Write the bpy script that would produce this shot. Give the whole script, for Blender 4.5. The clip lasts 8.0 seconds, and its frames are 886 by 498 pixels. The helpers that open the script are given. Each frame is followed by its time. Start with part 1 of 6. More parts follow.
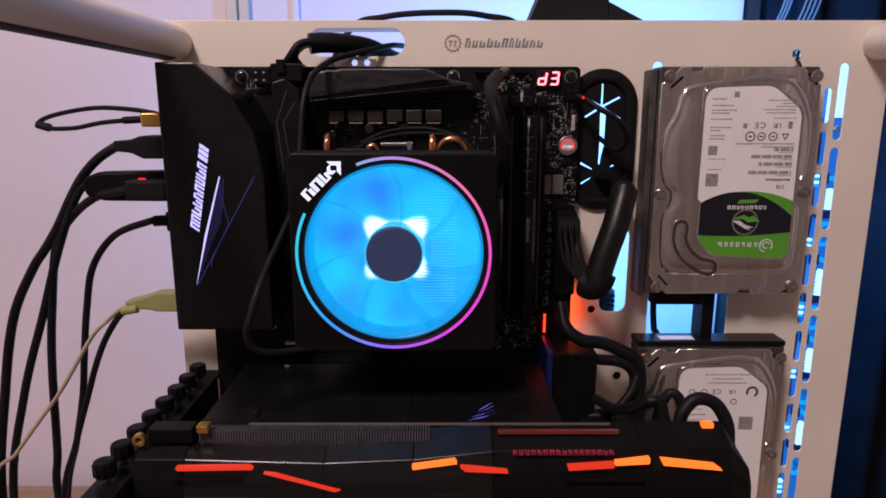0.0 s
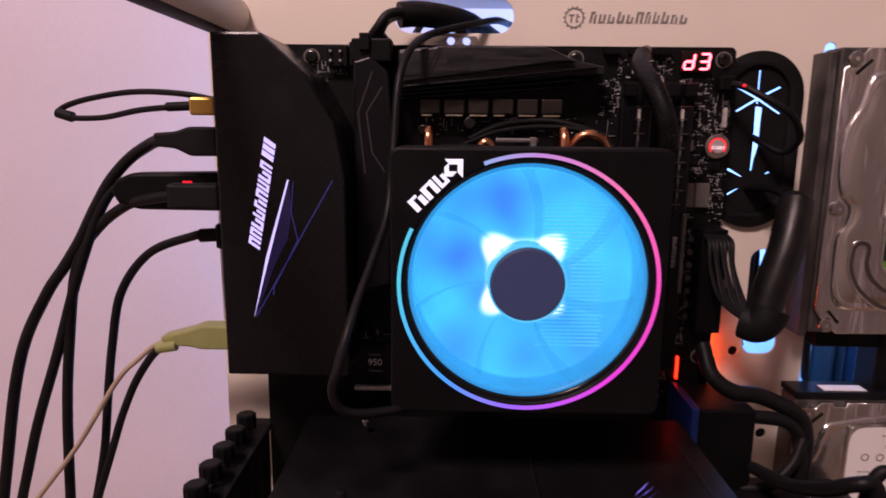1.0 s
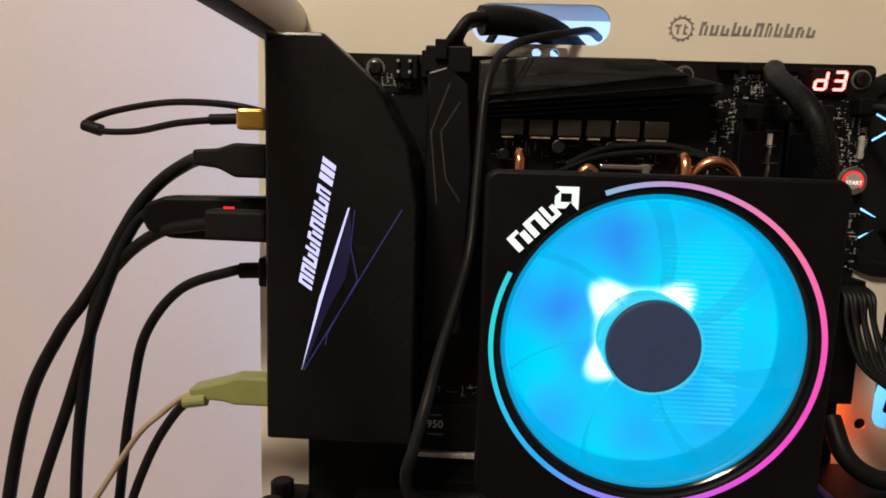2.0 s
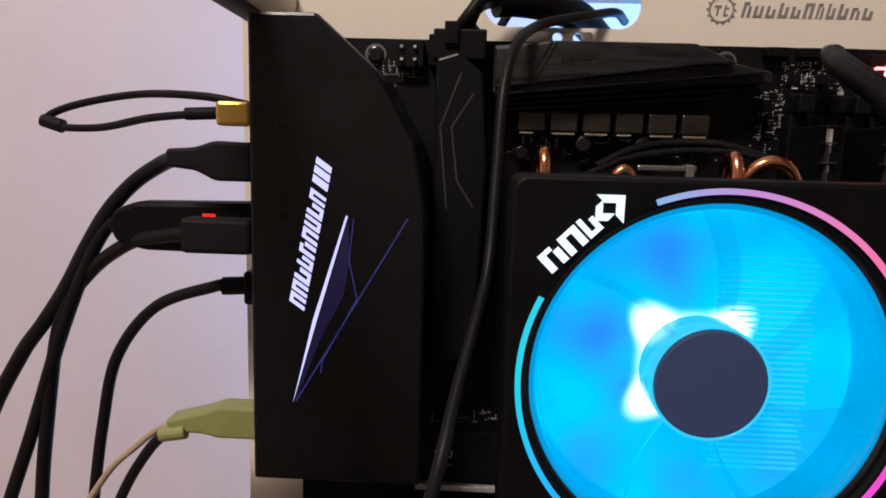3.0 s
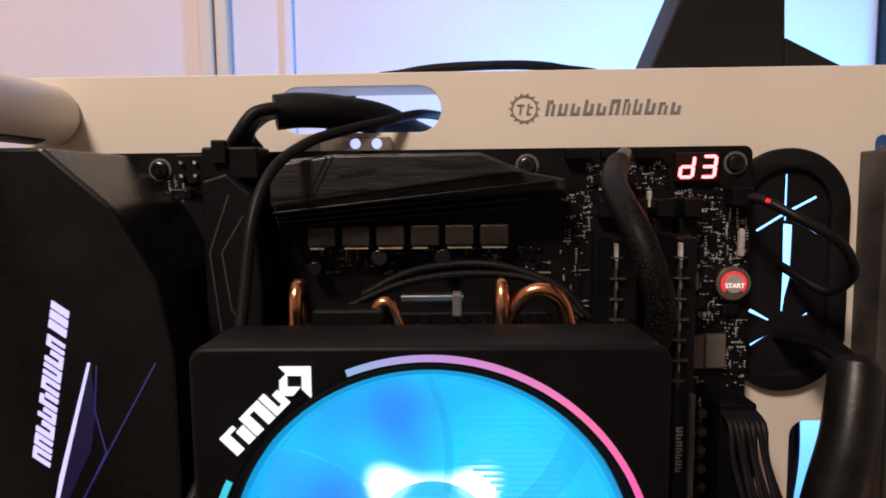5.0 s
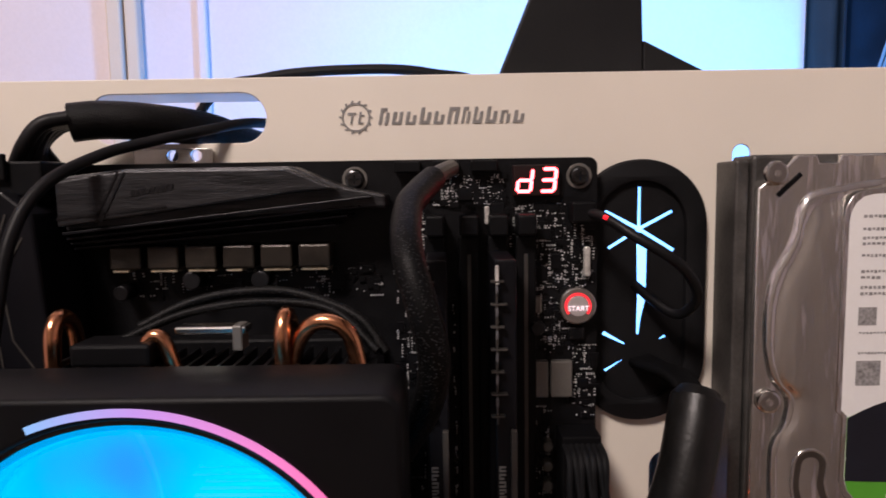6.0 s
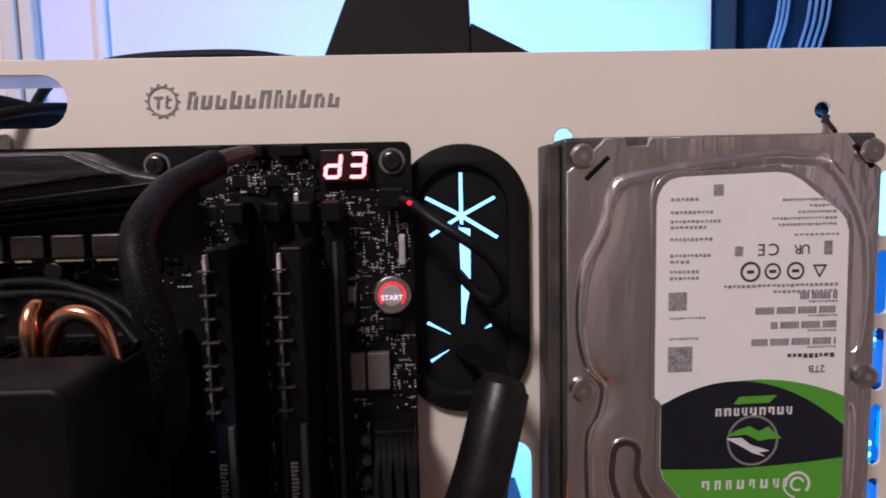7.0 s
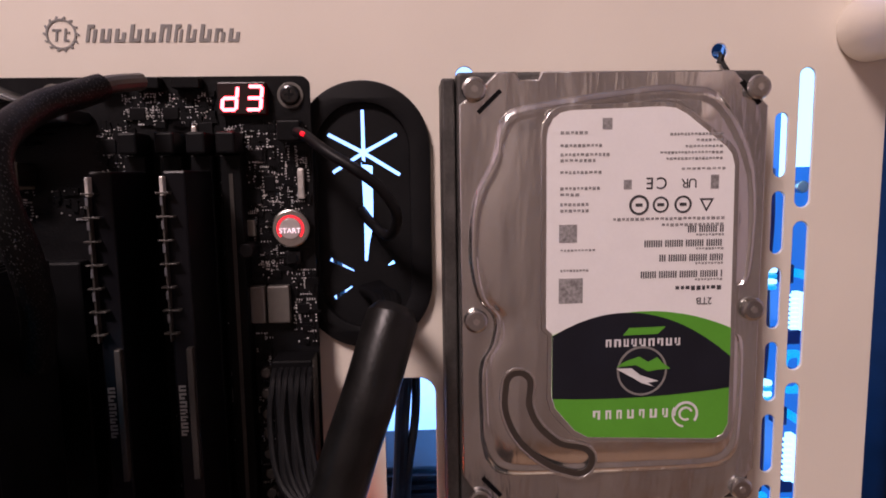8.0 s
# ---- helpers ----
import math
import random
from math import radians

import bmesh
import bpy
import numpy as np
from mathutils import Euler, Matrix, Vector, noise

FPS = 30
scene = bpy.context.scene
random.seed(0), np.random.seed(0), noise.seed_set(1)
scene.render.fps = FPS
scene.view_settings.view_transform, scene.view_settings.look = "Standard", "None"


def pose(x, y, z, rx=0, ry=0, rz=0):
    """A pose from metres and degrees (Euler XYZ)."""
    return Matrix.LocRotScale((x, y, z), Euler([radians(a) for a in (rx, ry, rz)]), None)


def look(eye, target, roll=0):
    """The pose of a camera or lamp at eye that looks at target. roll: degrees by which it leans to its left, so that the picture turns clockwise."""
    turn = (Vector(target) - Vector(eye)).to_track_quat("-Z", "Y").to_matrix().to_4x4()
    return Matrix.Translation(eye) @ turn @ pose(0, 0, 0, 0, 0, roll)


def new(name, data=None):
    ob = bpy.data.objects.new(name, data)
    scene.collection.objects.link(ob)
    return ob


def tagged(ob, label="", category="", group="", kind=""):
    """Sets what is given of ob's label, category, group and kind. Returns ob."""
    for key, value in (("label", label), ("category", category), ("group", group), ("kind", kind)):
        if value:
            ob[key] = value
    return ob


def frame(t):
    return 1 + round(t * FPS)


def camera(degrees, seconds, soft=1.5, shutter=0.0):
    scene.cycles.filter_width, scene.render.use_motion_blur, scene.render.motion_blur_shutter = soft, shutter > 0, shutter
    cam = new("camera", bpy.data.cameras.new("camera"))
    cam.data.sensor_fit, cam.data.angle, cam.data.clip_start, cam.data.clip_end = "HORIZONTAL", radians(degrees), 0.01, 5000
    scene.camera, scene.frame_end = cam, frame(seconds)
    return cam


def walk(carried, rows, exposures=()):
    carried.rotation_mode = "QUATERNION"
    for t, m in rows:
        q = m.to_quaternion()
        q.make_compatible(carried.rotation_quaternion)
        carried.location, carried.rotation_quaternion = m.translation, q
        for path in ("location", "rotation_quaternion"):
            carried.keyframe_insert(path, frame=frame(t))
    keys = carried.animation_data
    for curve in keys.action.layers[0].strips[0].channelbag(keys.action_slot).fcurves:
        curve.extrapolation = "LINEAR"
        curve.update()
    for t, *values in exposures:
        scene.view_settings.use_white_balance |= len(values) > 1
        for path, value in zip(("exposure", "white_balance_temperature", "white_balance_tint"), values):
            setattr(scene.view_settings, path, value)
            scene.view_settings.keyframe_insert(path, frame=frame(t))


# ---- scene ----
cam = camera(69.1, 8.0, soft=1.7, shutter=0.2)
PATH = [
    (0, (0.00000, -0.43000, 0.42000), (0.00000, 1.52630, 0.00418), 0.00),
    (0.5, (-0.02055, -0.39297, 0.41033), (-0.00775, 1.56780, 0.01639), 0.37),
    (1, (-0.05521, -0.34699, 0.40763), (-0.08155, 1.61774, 0.03462), 0.52),
    (1.5, (-0.07469, -0.31636, 0.40160), (-0.13897, 1.66393, 0.12897), 0.95),
    (2, (-0.08226, -0.29850, 0.40247), (-0.17126, 1.68084, 0.12995), 1.77),
    (2.2, (-0.08550, -0.29140, 0.40190), (-0.18060, 1.68620, 0.11990), 2.04),
    (3.3, (-0.08970, -0.25850, 0.40560), (-0.14980, 1.71880, 0.11080), 1.28),
    (3.5, (-0.07473, -0.25454, 0.40561), (-0.14283, 1.72476, 0.12679), 0.68),
    (4, (-0.05392, -0.25019, 0.41260), (-0.13061, 1.72938, 0.13799), 0.70),
    (4.5, (-0.03616, -0.24789, 0.42653), (-0.10006, 1.73781, 0.19651), 0.14),
    (4.7, (-0.02980, -0.24760, 0.43420), (-0.09110, 1.74130, 0.23050), -0.34),
    (5.8, (0.02390, -0.22480, 0.43570), (0.00620, 1.76640, 0.24820), -0.87),
    (6, (0.03672, -0.22356, 0.43903), (0.02501, 1.76720, 0.24732), -0.89),
    (6.5, (0.06519, -0.21983, 0.43630), (0.08316, 1.77117, 0.24766), -1.53),
    (7, (0.09017, -0.21754, 0.43427), (0.15356, 1.77137, 0.23367), -1.25),
    (7.5, (0.11060, -0.21959, 0.43084), (0.20478, 1.76428, 0.19542), -1.52),
    (8, (0.11864, -0.22363, 0.41618), (0.22173, 1.75993, 0.18195), -0.88),
]
EXPOSURES = [(0.0, -0.35, 6150, 18), (0.5, -0.2, 6450, 28), (1.0, -0.25, 6700, 32), (1.5, -0.4, 7600, 0), (2.0, -0.2, 7100, -8), (2.3, -0.2, 7000, -8), (3.5, -0.35, 5950, 12), (4.0, -0.85, 6200, 16), (4.5, -0.5, 7000, 8), (6.0, 0.0, 6050, 6), (6.5, 0.0, 5800, 4), (7.0, -0.1, 5650, 10), (7.5, -0.05, 5650, 16), (8.0, -0.02, 6200, 20)]
walk(cam, [(t, look(eye, target, roll)) for t, eye, target, roll in PATH], EXPOSURES)

# ---- light ----
CEILING_WATTS, LED_WATTS = 25.5, 5.5
world = bpy.data.worlds.new("world")
scene.world = world
world.use_nodes = True
world.node_tree.nodes["Background"].inputs[0].default_value = (0.5, 0.5, 0.6, 1)
world.node_tree.nodes["Background"].inputs[1].default_value = 0.02


def area_lamp(name, eye, target, watts, color, sx, sy):
    data = bpy.data.lights.new(name, "AREA")
    data.energy, data.color, data.shape, data.size, data.size_y = watts, color, "RECTANGLE", sx, sy
    ob = new(name, data)
    ob.matrix_world = look(eye, target)
    return ob


area_lamp("ceiling_lamp_light", (-0.50, -0.95, 1.52), (-0.15, -0.40, 0.0), CEILING_WATTS, (1.0, 0.80, 0.72), 0.3, 0.3)
area_lamp("led_strip_light", (0.20, 0.045, 0.36), (0.22, 0.32, 0.36), LED_WATTS, (0.07, 0.38, 1.0), 0.12, 0.2)

# ---- helpers for building ----
ROOT = {}


def thing(name, base, label, category, group="", kind=""):
    ob = new(name)
    ob.empty_display_size = 0.01
    ob.location = base
    ROOT[ob] = Vector(base)
    return tagged(ob, label, category, group, kind)


def link_mesh(name, me, material, parent, label=""):
    base = ROOT.get(parent, Vector((0, 0, 0)))
    me.transform(Matrix.Translation(-base))
    me.materials.clear()
    me.materials.append(material)
    ob = new(name, me)
    if parent is not None:
        ob.parent = parent
        ROOT[ob] = base
    return tagged(ob, label) if label else ob


def part(name, bm, material, parent, label="", smooth=False):
    me = bpy.data.meshes.new(name)
    bmesh.ops.recalc_face_normals(bm, faces=bm.faces)
    if smooth:
        bm.normal_update()
        for f in bm.faces:
            f.smooth = len(f.verts) < 9 and not (smooth == "edges" and abs(f.normal.y) > 0.999)
        for e in bm.edges:
            if len(e.link_faces) == 2 and e.calc_face_angle(0) > 0.7:
                e.smooth = False
    bm.to_mesh(me)
    bm.free()
    return link_mesh(name, me, material, parent, label)


def bevel(bm, geom_edges, width, segments=2):
    bmesh.ops.bevel(bm, geom=geom_edges, offset=width, segments=segments, affect="EDGES", profile=0.5, clamp_overlap=True)


def box(x0, x1, y0, y1, z0, z1, bev=0.0, bm=None, turn=None, segments=2):
    own = bmesh.new()
    m = Matrix.Translation(((x0 + x1) / 2, (y0 + y1) / 2, (z0 + z1) / 2)) @ Matrix.Diagonal((x1 - x0, y1 - y0, z1 - z0, 1))
    bmesh.ops.create_cube(own, size=1, matrix=m)
    if bev:
        bevel(own, own.edges[:], bev, segments)
    return join(bm, own, turn)


def join(bm, own, turn=None):
    if turn is not None:
        own.transform(turn)
    if bm is None:
        return own
    me = bpy.data.meshes.new("join")
    own.to_mesh(me)
    own.free()
    bm.from_mesh(me)
    bpy.data.meshes.remove(me)
    return bm


def cyl(p0, p1, r, seg=24, r2=None, bev=0.0, bm=None):
    own = bmesh.new()
    a, b = Vector(p0), Vector(p1)
    m = Matrix.Translation((a + b) / 2) @ (b - a).to_track_quat("Z", "Y").to_matrix().to_4x4()
    bmesh.ops.create_cone(own, cap_ends=True, segments=seg, radius1=r, radius2=r if r2 is None else r2, depth=(b - a).length, matrix=m)
    if bev:
        bevel(own, [e for e in own.edges if any(len(f.verts) > 4 for f in e.link_faces)], bev, 2)
    return join(bm, own)


def prism(poly, y0, y1, bev=0.0, bm=None, segments=2):
    """A polygon of (x, z) drawn out from y0 to y1."""
    own = bmesh.new()
    front = [own.verts.new((x, y0, z)) for x, z in poly]
    back = [own.verts.new((x, y1, z)) for x, z in poly]
    own.faces.new(front)
    own.faces.new(back[::-1])
    n = len(poly)
    for i in range(n):
        own.faces.new((front[i], back[i], back[(i + 1) % n], front[(i + 1) % n]))
    bmesh.ops.recalc_face_normals(own, faces=own.faces)
    if bev:
        bevel(own, own.edges[:], bev, segments)
    return join(bm, own)


def smooth_path(pts, steps=8):
    pts = [Vector(p) for p in pts]
    ext = [pts[0] * 2 - pts[1]] + pts + [pts[-1] * 2 - pts[-2]]
    out = []
    for i in range(1, len(ext) - 2):
        p0, p1, p2, p3 = ext[i - 1:i + 3]
        for k in range(steps):
            t = k / steps
            out.append(0.5 * (2 * p1 + (p2 - p0) * t + (2 * p0 - 5 * p1 + 4 * p2 - p3) * t * t + (3 * p1 - p0 - 3 * p2 + p3) * t ** 3))
    return out + [pts[-1]]


def tube(pts, r, seg=12, steps=8, bm=None, wobble=0.0, r_end=None):
    """A round cable along a smooth path."""
    own = bmesh.new()
    path = smooth_path(pts, steps)
    side = Vector((0.31, 0.52, 0.79))
    rings = []
    for i, p in enumerate(path):
        d = (path[min(i + 1, len(path) - 1)] - path[max(i - 1, 0)]).normalized()
        side = (side - d * side.dot(d)).normalized()
        up = d.cross(side)
        f = i / (len(path) - 1)
        rr = r + ((r_end - r) * f if r_end else 0)
        rr *= 1 + wobble * math.sin(i * 2.1) * (i % 2)
        rings.append([own.verts.new(p + rr * (math.cos(a) * side + math.sin(a) * up)) for a in (2 * math.pi * k / seg for k in range(seg))])
    for a, b in zip(rings, rings[1:]):
        for k in range(seg):
            own.faces.new((a[k], a[(k + 1) % seg], b[(k + 1) % seg], b[k]))
    own.faces.new(rings[0])
    own.faces.new(rings[-1][::-1])
    return join(bm, own)


def sheet(outer, holes, y0, y1, bev=0.0, segments=2):
    """A flat plate in the x-z plane with holes right through it; returns a bmesh."""
    cu = bpy.data.curves.new("sheet", "CURVE")
    cu.dimensions, cu.fill_mode = "2D", "BOTH"
    cu.extrude, cu.bevel_depth, cu.bevel_resolution = (y1 - y0) / 2 - bev, bev, 1
    cu.offset = -bev
    for ring in [outer] + holes:
        sp = cu.splines.new("POLY")
        sp.points.add(len(ring) - 1)
        for p, (x, z) in zip(sp.points, ring):
            p.co = (x, z, 0, 1)
        sp.use_cyclic_u = True
    ob = new("sheet", cu)
    bpy.context.view_layer.update()
    me = bpy.data.meshes.new_from_object(ob.evaluated_get(bpy.context.evaluated_depsgraph_get()))
    bpy.data.objects.remove(ob)
    bpy.data.curves.remove(cu)
    bm = bmesh.new()
    bm.from_mesh(me)
    bpy.data.meshes.remove(me)
    bmesh.ops.remove_doubles(bm, verts=bm.verts, dist=1e-6)
    bm.transform(Matrix.Translation((0, (y0 + y1) / 2, 0)) @ Matrix.Rotation(math.pi / 2, 4, "X"))
    return bm


def ring_pts(cx, cz, r, n=48, a0=0.0, a1=360.0):
    full = abs(a1 - a0) >= 360
    return [(cx + r * math.cos(radians(a0 + (a1 - a0) * k / (n if full else n - 1))), cz + r * math.sin(radians(a0 + (a1 - a0) * k / (n if full else n - 1)))) for k in range(n)]


def round_rect(x0, x1, z0, z1, r, n=6):
    r = min(r, (x1 - x0) / 2 - 1e-5, (z1 - z0) / 2 - 1e-5)
    out = []
    for cx, cz, a in ((x1 - r, z1 - r, 0), (x0 + r, z1 - r, 90), (x0 + r, z0 + r, 180), (x1 - r, z0 + r, 270)):
        out += [(cx + r * math.cos(radians(a + 90 * k / n)), cz + r * math.sin(radians(a + 90 * k / n))) for k in range(n + 1)]
    return out


def arc_band(cx, cz, r0, r1, a0, a1, n=90):
    return ring_pts(cx, cz, r1, n, a0, a1) + ring_pts(cx, cz, r0, n, a0, a1)[::-1]


def letters(text, size, at, turn=0.0, depth=0.0002, spacing=1.0):
    """Real letters of the built-in font, standing on the x-z plane and facing -y; returns a bmesh."""
    cu = bpy.data.curves.new("letters", "FONT")
    cu.body, cu.size, cu.extrude, cu.align_x, cu.align_y, cu.space_character = text, size, depth, "CENTER", "CENTER", spacing
    ob = new("letters", cu)
    bpy.context.view_layer.update()
    me = bpy.data.meshes.new_from_object(ob.evaluated_get(bpy.context.evaluated_depsgraph_get()))
    bpy.data.objects.remove(ob)
    bpy.data.curves.remove(cu)
    bm = bmesh.new()
    bm.from_mesh(me)
    bpy.data.meshes.remove(me)
    bm.transform(Matrix.Translation(at) @ Matrix.Rotation(math.pi / 2, 4, "X") @ Matrix.Rotation(radians(turn), 4, "Z"))
    return bm


def word_blocks(n, length, height, at, turn=0.0, slant=0.0, depth=0.0003, seed=1, gap=0.22, tall=0.5):
    """Plain blocks in a row, of the size and rhythm of a word."""
    rnd = random.Random(seed)
    bm = bmesh.new()
    w = [rnd.uniform(0.75, 1.2) for _ in range(n)]
    unit = length / (sum(w) + gap * (n - 1))
    x = -length / 2
    for k in range(n):
        h = height * (1.0 if k == 0 or rnd.random() < tall else 0.76)
        own = bmesh.new()
        bmesh.ops.create_cube(own, size=1, matrix=Matrix.Translation((x + w[k] * unit / 2, h / 2 - height / 2, 0)) @ Matrix.Diagonal((w[k] * unit, h, depth * 2, 1)))
        for v in own.verts:
            v.co.x += slant * v.co.y
        join(bm, own)
        x += (w[k] + gap) * unit
    bm.transform(Matrix.Translation(at) @ Matrix.Rotation(math.pi / 2, 4, "X") @ Matrix.Rotation(radians(turn), 4, "Z"))
    return bm


def word(parent, name, material, label, n, length, height, at, turn=0.0, slant=0.0, depth=0.0003, seed=1, gap=0.3, tall=0.5, solid=False):
    """A row of plain marks, each a part: solid blocks, or pairs of upright bars."""
    rnd = random.Random(seed)
    w = [rnd.uniform(0.8, 1.15) for _ in range(n)]
    unit = length / (sum(w) + gap * (n - 1))
    m = Matrix.Translation(at) @ Matrix.Rotation(math.pi / 2, 4, "X") @ Matrix.Rotation(radians(turn), 4, "Z")
    x = -length / 2
    for k in range(n):
        h = height * (1.0 if k == 0 or rnd.random() < tall else 0.76)
        ww = w[k] * unit
        bars = [(0.0, 1.0, 0.0, 1.0)] if solid else [(0.0, 0.34, 0.0, 1.0), (0.66, 1.0, 0.0, rnd.choice((0.72, 1.0))), (0.3, 0.7, 0.8, 1.0) if rnd.random() < 0.5 else (0.3, 0.7, 0.0, 0.2)]
        bm = bmesh.new()
        for a, b, c, d in bars:
            own = bmesh.new()
            bmesh.ops.create_cube(own, size=1, matrix=Matrix.Translation((x + ww * (a + b) / 2, h * (c + d) / 2 - height / 2, 0)) @ Matrix.Diagonal((ww * (b - a), h * (d - c), depth * 2, 1)))
            for v in own.verts:
                v.co.x += slant * v.co.y
            join(bm, own)
        bm.transform(m)
        part(name, bm, material, parent, label)
        x += (w[k] + gap) * unit


# ---- materials ----
def nodes_of(name):
    m = bpy.data.materials.new(name)
    m.use_nodes = True
    return m, m.node_tree.nodes, m.node_tree.links, m.node_tree.nodes["Principled BSDF"]


def paint(name, col, rough=0.5, metal=0.0, var=0.12, scale=30.0, bump=0.1, bscale=900.0, stretch=(1, 1, 1), spec=0.5, coat=0.0, second=None, wave=0.0):
    """Colour with broad and fine variation, uneven gloss and a fine relief."""
    m, n, l, b = nodes_of(name)
    tc = n.new("ShaderNodeTexCoord")
    mp = n.new("ShaderNodeMapping")
    mp.inputs["Scale"].default_value = stretch
    l.new(tc.outputs["Object"], mp.inputs["Vector"])
    broad, fine = n.new("ShaderNodeTexNoise"), n.new("ShaderNodeTexNoise")
    for node, s, d in ((broad, scale, 5.0), (fine, bscale, 3.0)):
        node.inputs["Scale"].default_value, node.inputs["Detail"].default_value = s, d
        l.new(mp.outputs["Vector"], node.inputs["Vector"])
    add = n.new("ShaderNodeMath")
    add.operation = "MULTIPLY_ADD"
    add.inputs[1].default_value = 0.4
    l.new(fine.outputs["Fac"], add.inputs[0])
    l.new(broad.outputs["Fac"], add.inputs[2])
    rng = n.new("ShaderNodeMapRange")
    rng.inputs["From Min"].default_value, rng.inputs["From Max"].default_value = 0.35, 1.05
    l.new(add.outputs[0], rng.inputs["Value"])
    mix = n.new("ShaderNodeMix")
    mix.data_type = "RGBA"
    dark = second if second else tuple(c * (1 - 2 * var) for c in col)
    lite = col if second else tuple(min(1, c * (1 + var)) for c in col)
    mix.inputs["A"].default_value, mix.inputs["B"].default_value = (*dark, 1), (*lite, 1)
    l.new(rng.outputs[0], mix.inputs["Factor"])
    l.new(mix.outputs["Result"], b.inputs["Base Color"])
    rr = n.new("ShaderNodeMapRange")
    rr.inputs["To Min"].default_value, rr.inputs["To Max"].default_value = max(0.02, rough - 0.08), min(1, rough + 0.1)
    l.new(broad.outputs["Fac"], rr.inputs["Value"])
    l.new(rr.outputs[0], b.inputs["Roughness"])
    b.inputs["Metallic"].default_value, b.inputs["Specular IOR Level"].default_value, b.inputs["Coat Weight"].default_value = metal, spec, coat
    if bump:
        bp = n.new("ShaderNodeBump")
        bp.inputs["Strength"].default_value, bp.inputs["Distance"].default_value = bump, 0.0004
        l.new(fine.outputs["Fac"], bp.inputs["Height"])
        l.new(bp.outputs["Normal"], b.inputs["Normal"])
        if wave:
            slow = n.new("ShaderNodeBump")
            slow.inputs["Strength"].default_value, slow.inputs["Distance"].default_value = 1.0, wave
            l.new(broad.outputs["Fac"], slow.inputs["Height"])
            l.new(slow.outputs["Normal"], bp.inputs["Normal"])
    return m


def glow(name, col, strength, base=(0.02, 0.02, 0.02), rough=0.3):
    m, n, l, b = nodes_of(name)
    b.inputs["Base Color"].default_value, b.inputs["Roughness"].default_value = (*base, 1), rough
    b.inputs["Emission Color"].default_value, b.inputs["Emission Strength"].default_value = (*col, 1), strength
    return m


def math_node(n, l, op, a, b=None, c=None):
    node = n.new("ShaderNodeMath")
    node.operation = op
    for k, v in enumerate((a, b, c)):
        if v is None:
            continue
        if isinstance(v, (int, float)):
            node.inputs[k].default_value = v
        else:
            l.new(v, node.inputs[k])
    return node.outputs[0]


def fan_glow_disc(name, deep, mid, bright, strength):
    """Painted fan glow: four lamps round the hub, and soft colour further out."""
    m, n, l, b = nodes_of(name)
    tc, sx = n.new("ShaderNodeTexCoord"), n.new("ShaderNodeSeparateXYZ")
    l.new(tc.outputs["Object"], sx.inputs[0])
    x, z = sx.outputs["X"], sx.outputs["Z"]
    r = math_node(n, l, "SQRT", math_node(n, l, "ADD", math_node(n, l, "MULTIPLY", x, x), math_node(n, l, "MULTIPLY", z, z)))
    ang = math_node(n, l, "ARCTAN2", z, x)
    lobe = math_node(n, l, "MULTIPLY_ADD", math_node(n, l, "COSINE", math_node(n, l, "MULTIPLY", ang, 4.0)), -0.5, 0.5)
    lobe = math_node(n, l, "POWER", lobe, 1.8)
    reach = math_node(n, l, "MULTIPLY_ADD", lobe, 0.0082, 0.0138)
    spot = n.new("ShaderNodeMapRange")
    spot.interpolation_type = "SMOOTHSTEP"
    l.new(math_node(n, l, "SUBTRACT", r, reach), spot.inputs["Value"])
    for key, v in (("From Min", -0.0035), ("From Max", 0.0030), ("To Min", 1.0), ("To Max", 0.0)):
        spot.inputs[key].default_value = v
    halo = math_node(n, l, "EXPONENT", math_node(n, l, "MULTIPLY", math_node(n, l, "SUBTRACT", r, 0.0150), -120.0))
    noise = n.new("ShaderNodeTexNoise")
    noise.inputs["Scale"].default_value, noise.inputs["Detail"].default_value = 34.0, 1.0
    l.new(tc.outputs["Object"], noise.inputs["Vector"])
    swirl = math_node(n, l, "SINE", math_node(n, l, "MULTIPLY_ADD", ang, 7.0, math_node(n, l, "MULTIPLY", r, -90.0)))
    tone = math_node(n, l, "MULTIPLY_ADD", noise.outputs["Fac"], 2.2, math_node(n, l, "MULTIPLY_ADD", swirl, 0.10, -0.75))
    rim = math_node(n, l, "EXPONENT", math_node(n, l, "MULTIPLY", math_node(n, l, "SUBTRACT", 0.0455, r), -190.0))
    tone = math_node(n, l, "ADD", tone, math_node(n, l, "MULTIPLY_ADD", rim, 0.35, math_node(n, l, "MULTIPLY", halo, 0.45)))
    mix, hot = n.new("ShaderNodeMix"), n.new("ShaderNodeMix")
    for node in (mix, hot):
        node.data_type, node.clamp_factor = "RGBA", True
    mix.inputs["A"].default_value, mix.inputs["B"].default_value = (*deep, 1), (*mid, 1)
    hot.inputs["B"].default_value = (*bright, 1)
    l.new(tone, mix.inputs["Factor"])
    l.new(mix.outputs["Result"], hot.inputs["A"])
    l.new(spot.outputs[0], hot.inputs["Factor"])
    l.new(hot.outputs["Result"], b.inputs["Emission Color"])
    l.new(math_node(n, l, "MULTIPLY", math_node(n, l, "MULTIPLY_ADD", spot.outputs[0], 2.2, 1.0), strength), b.inputs["Emission Strength"])
    b.inputs["Base Color"].default_value, b.inputs["Roughness"].default_value = (0.02, 0.03, 0.05, 1), 0.4
    return m


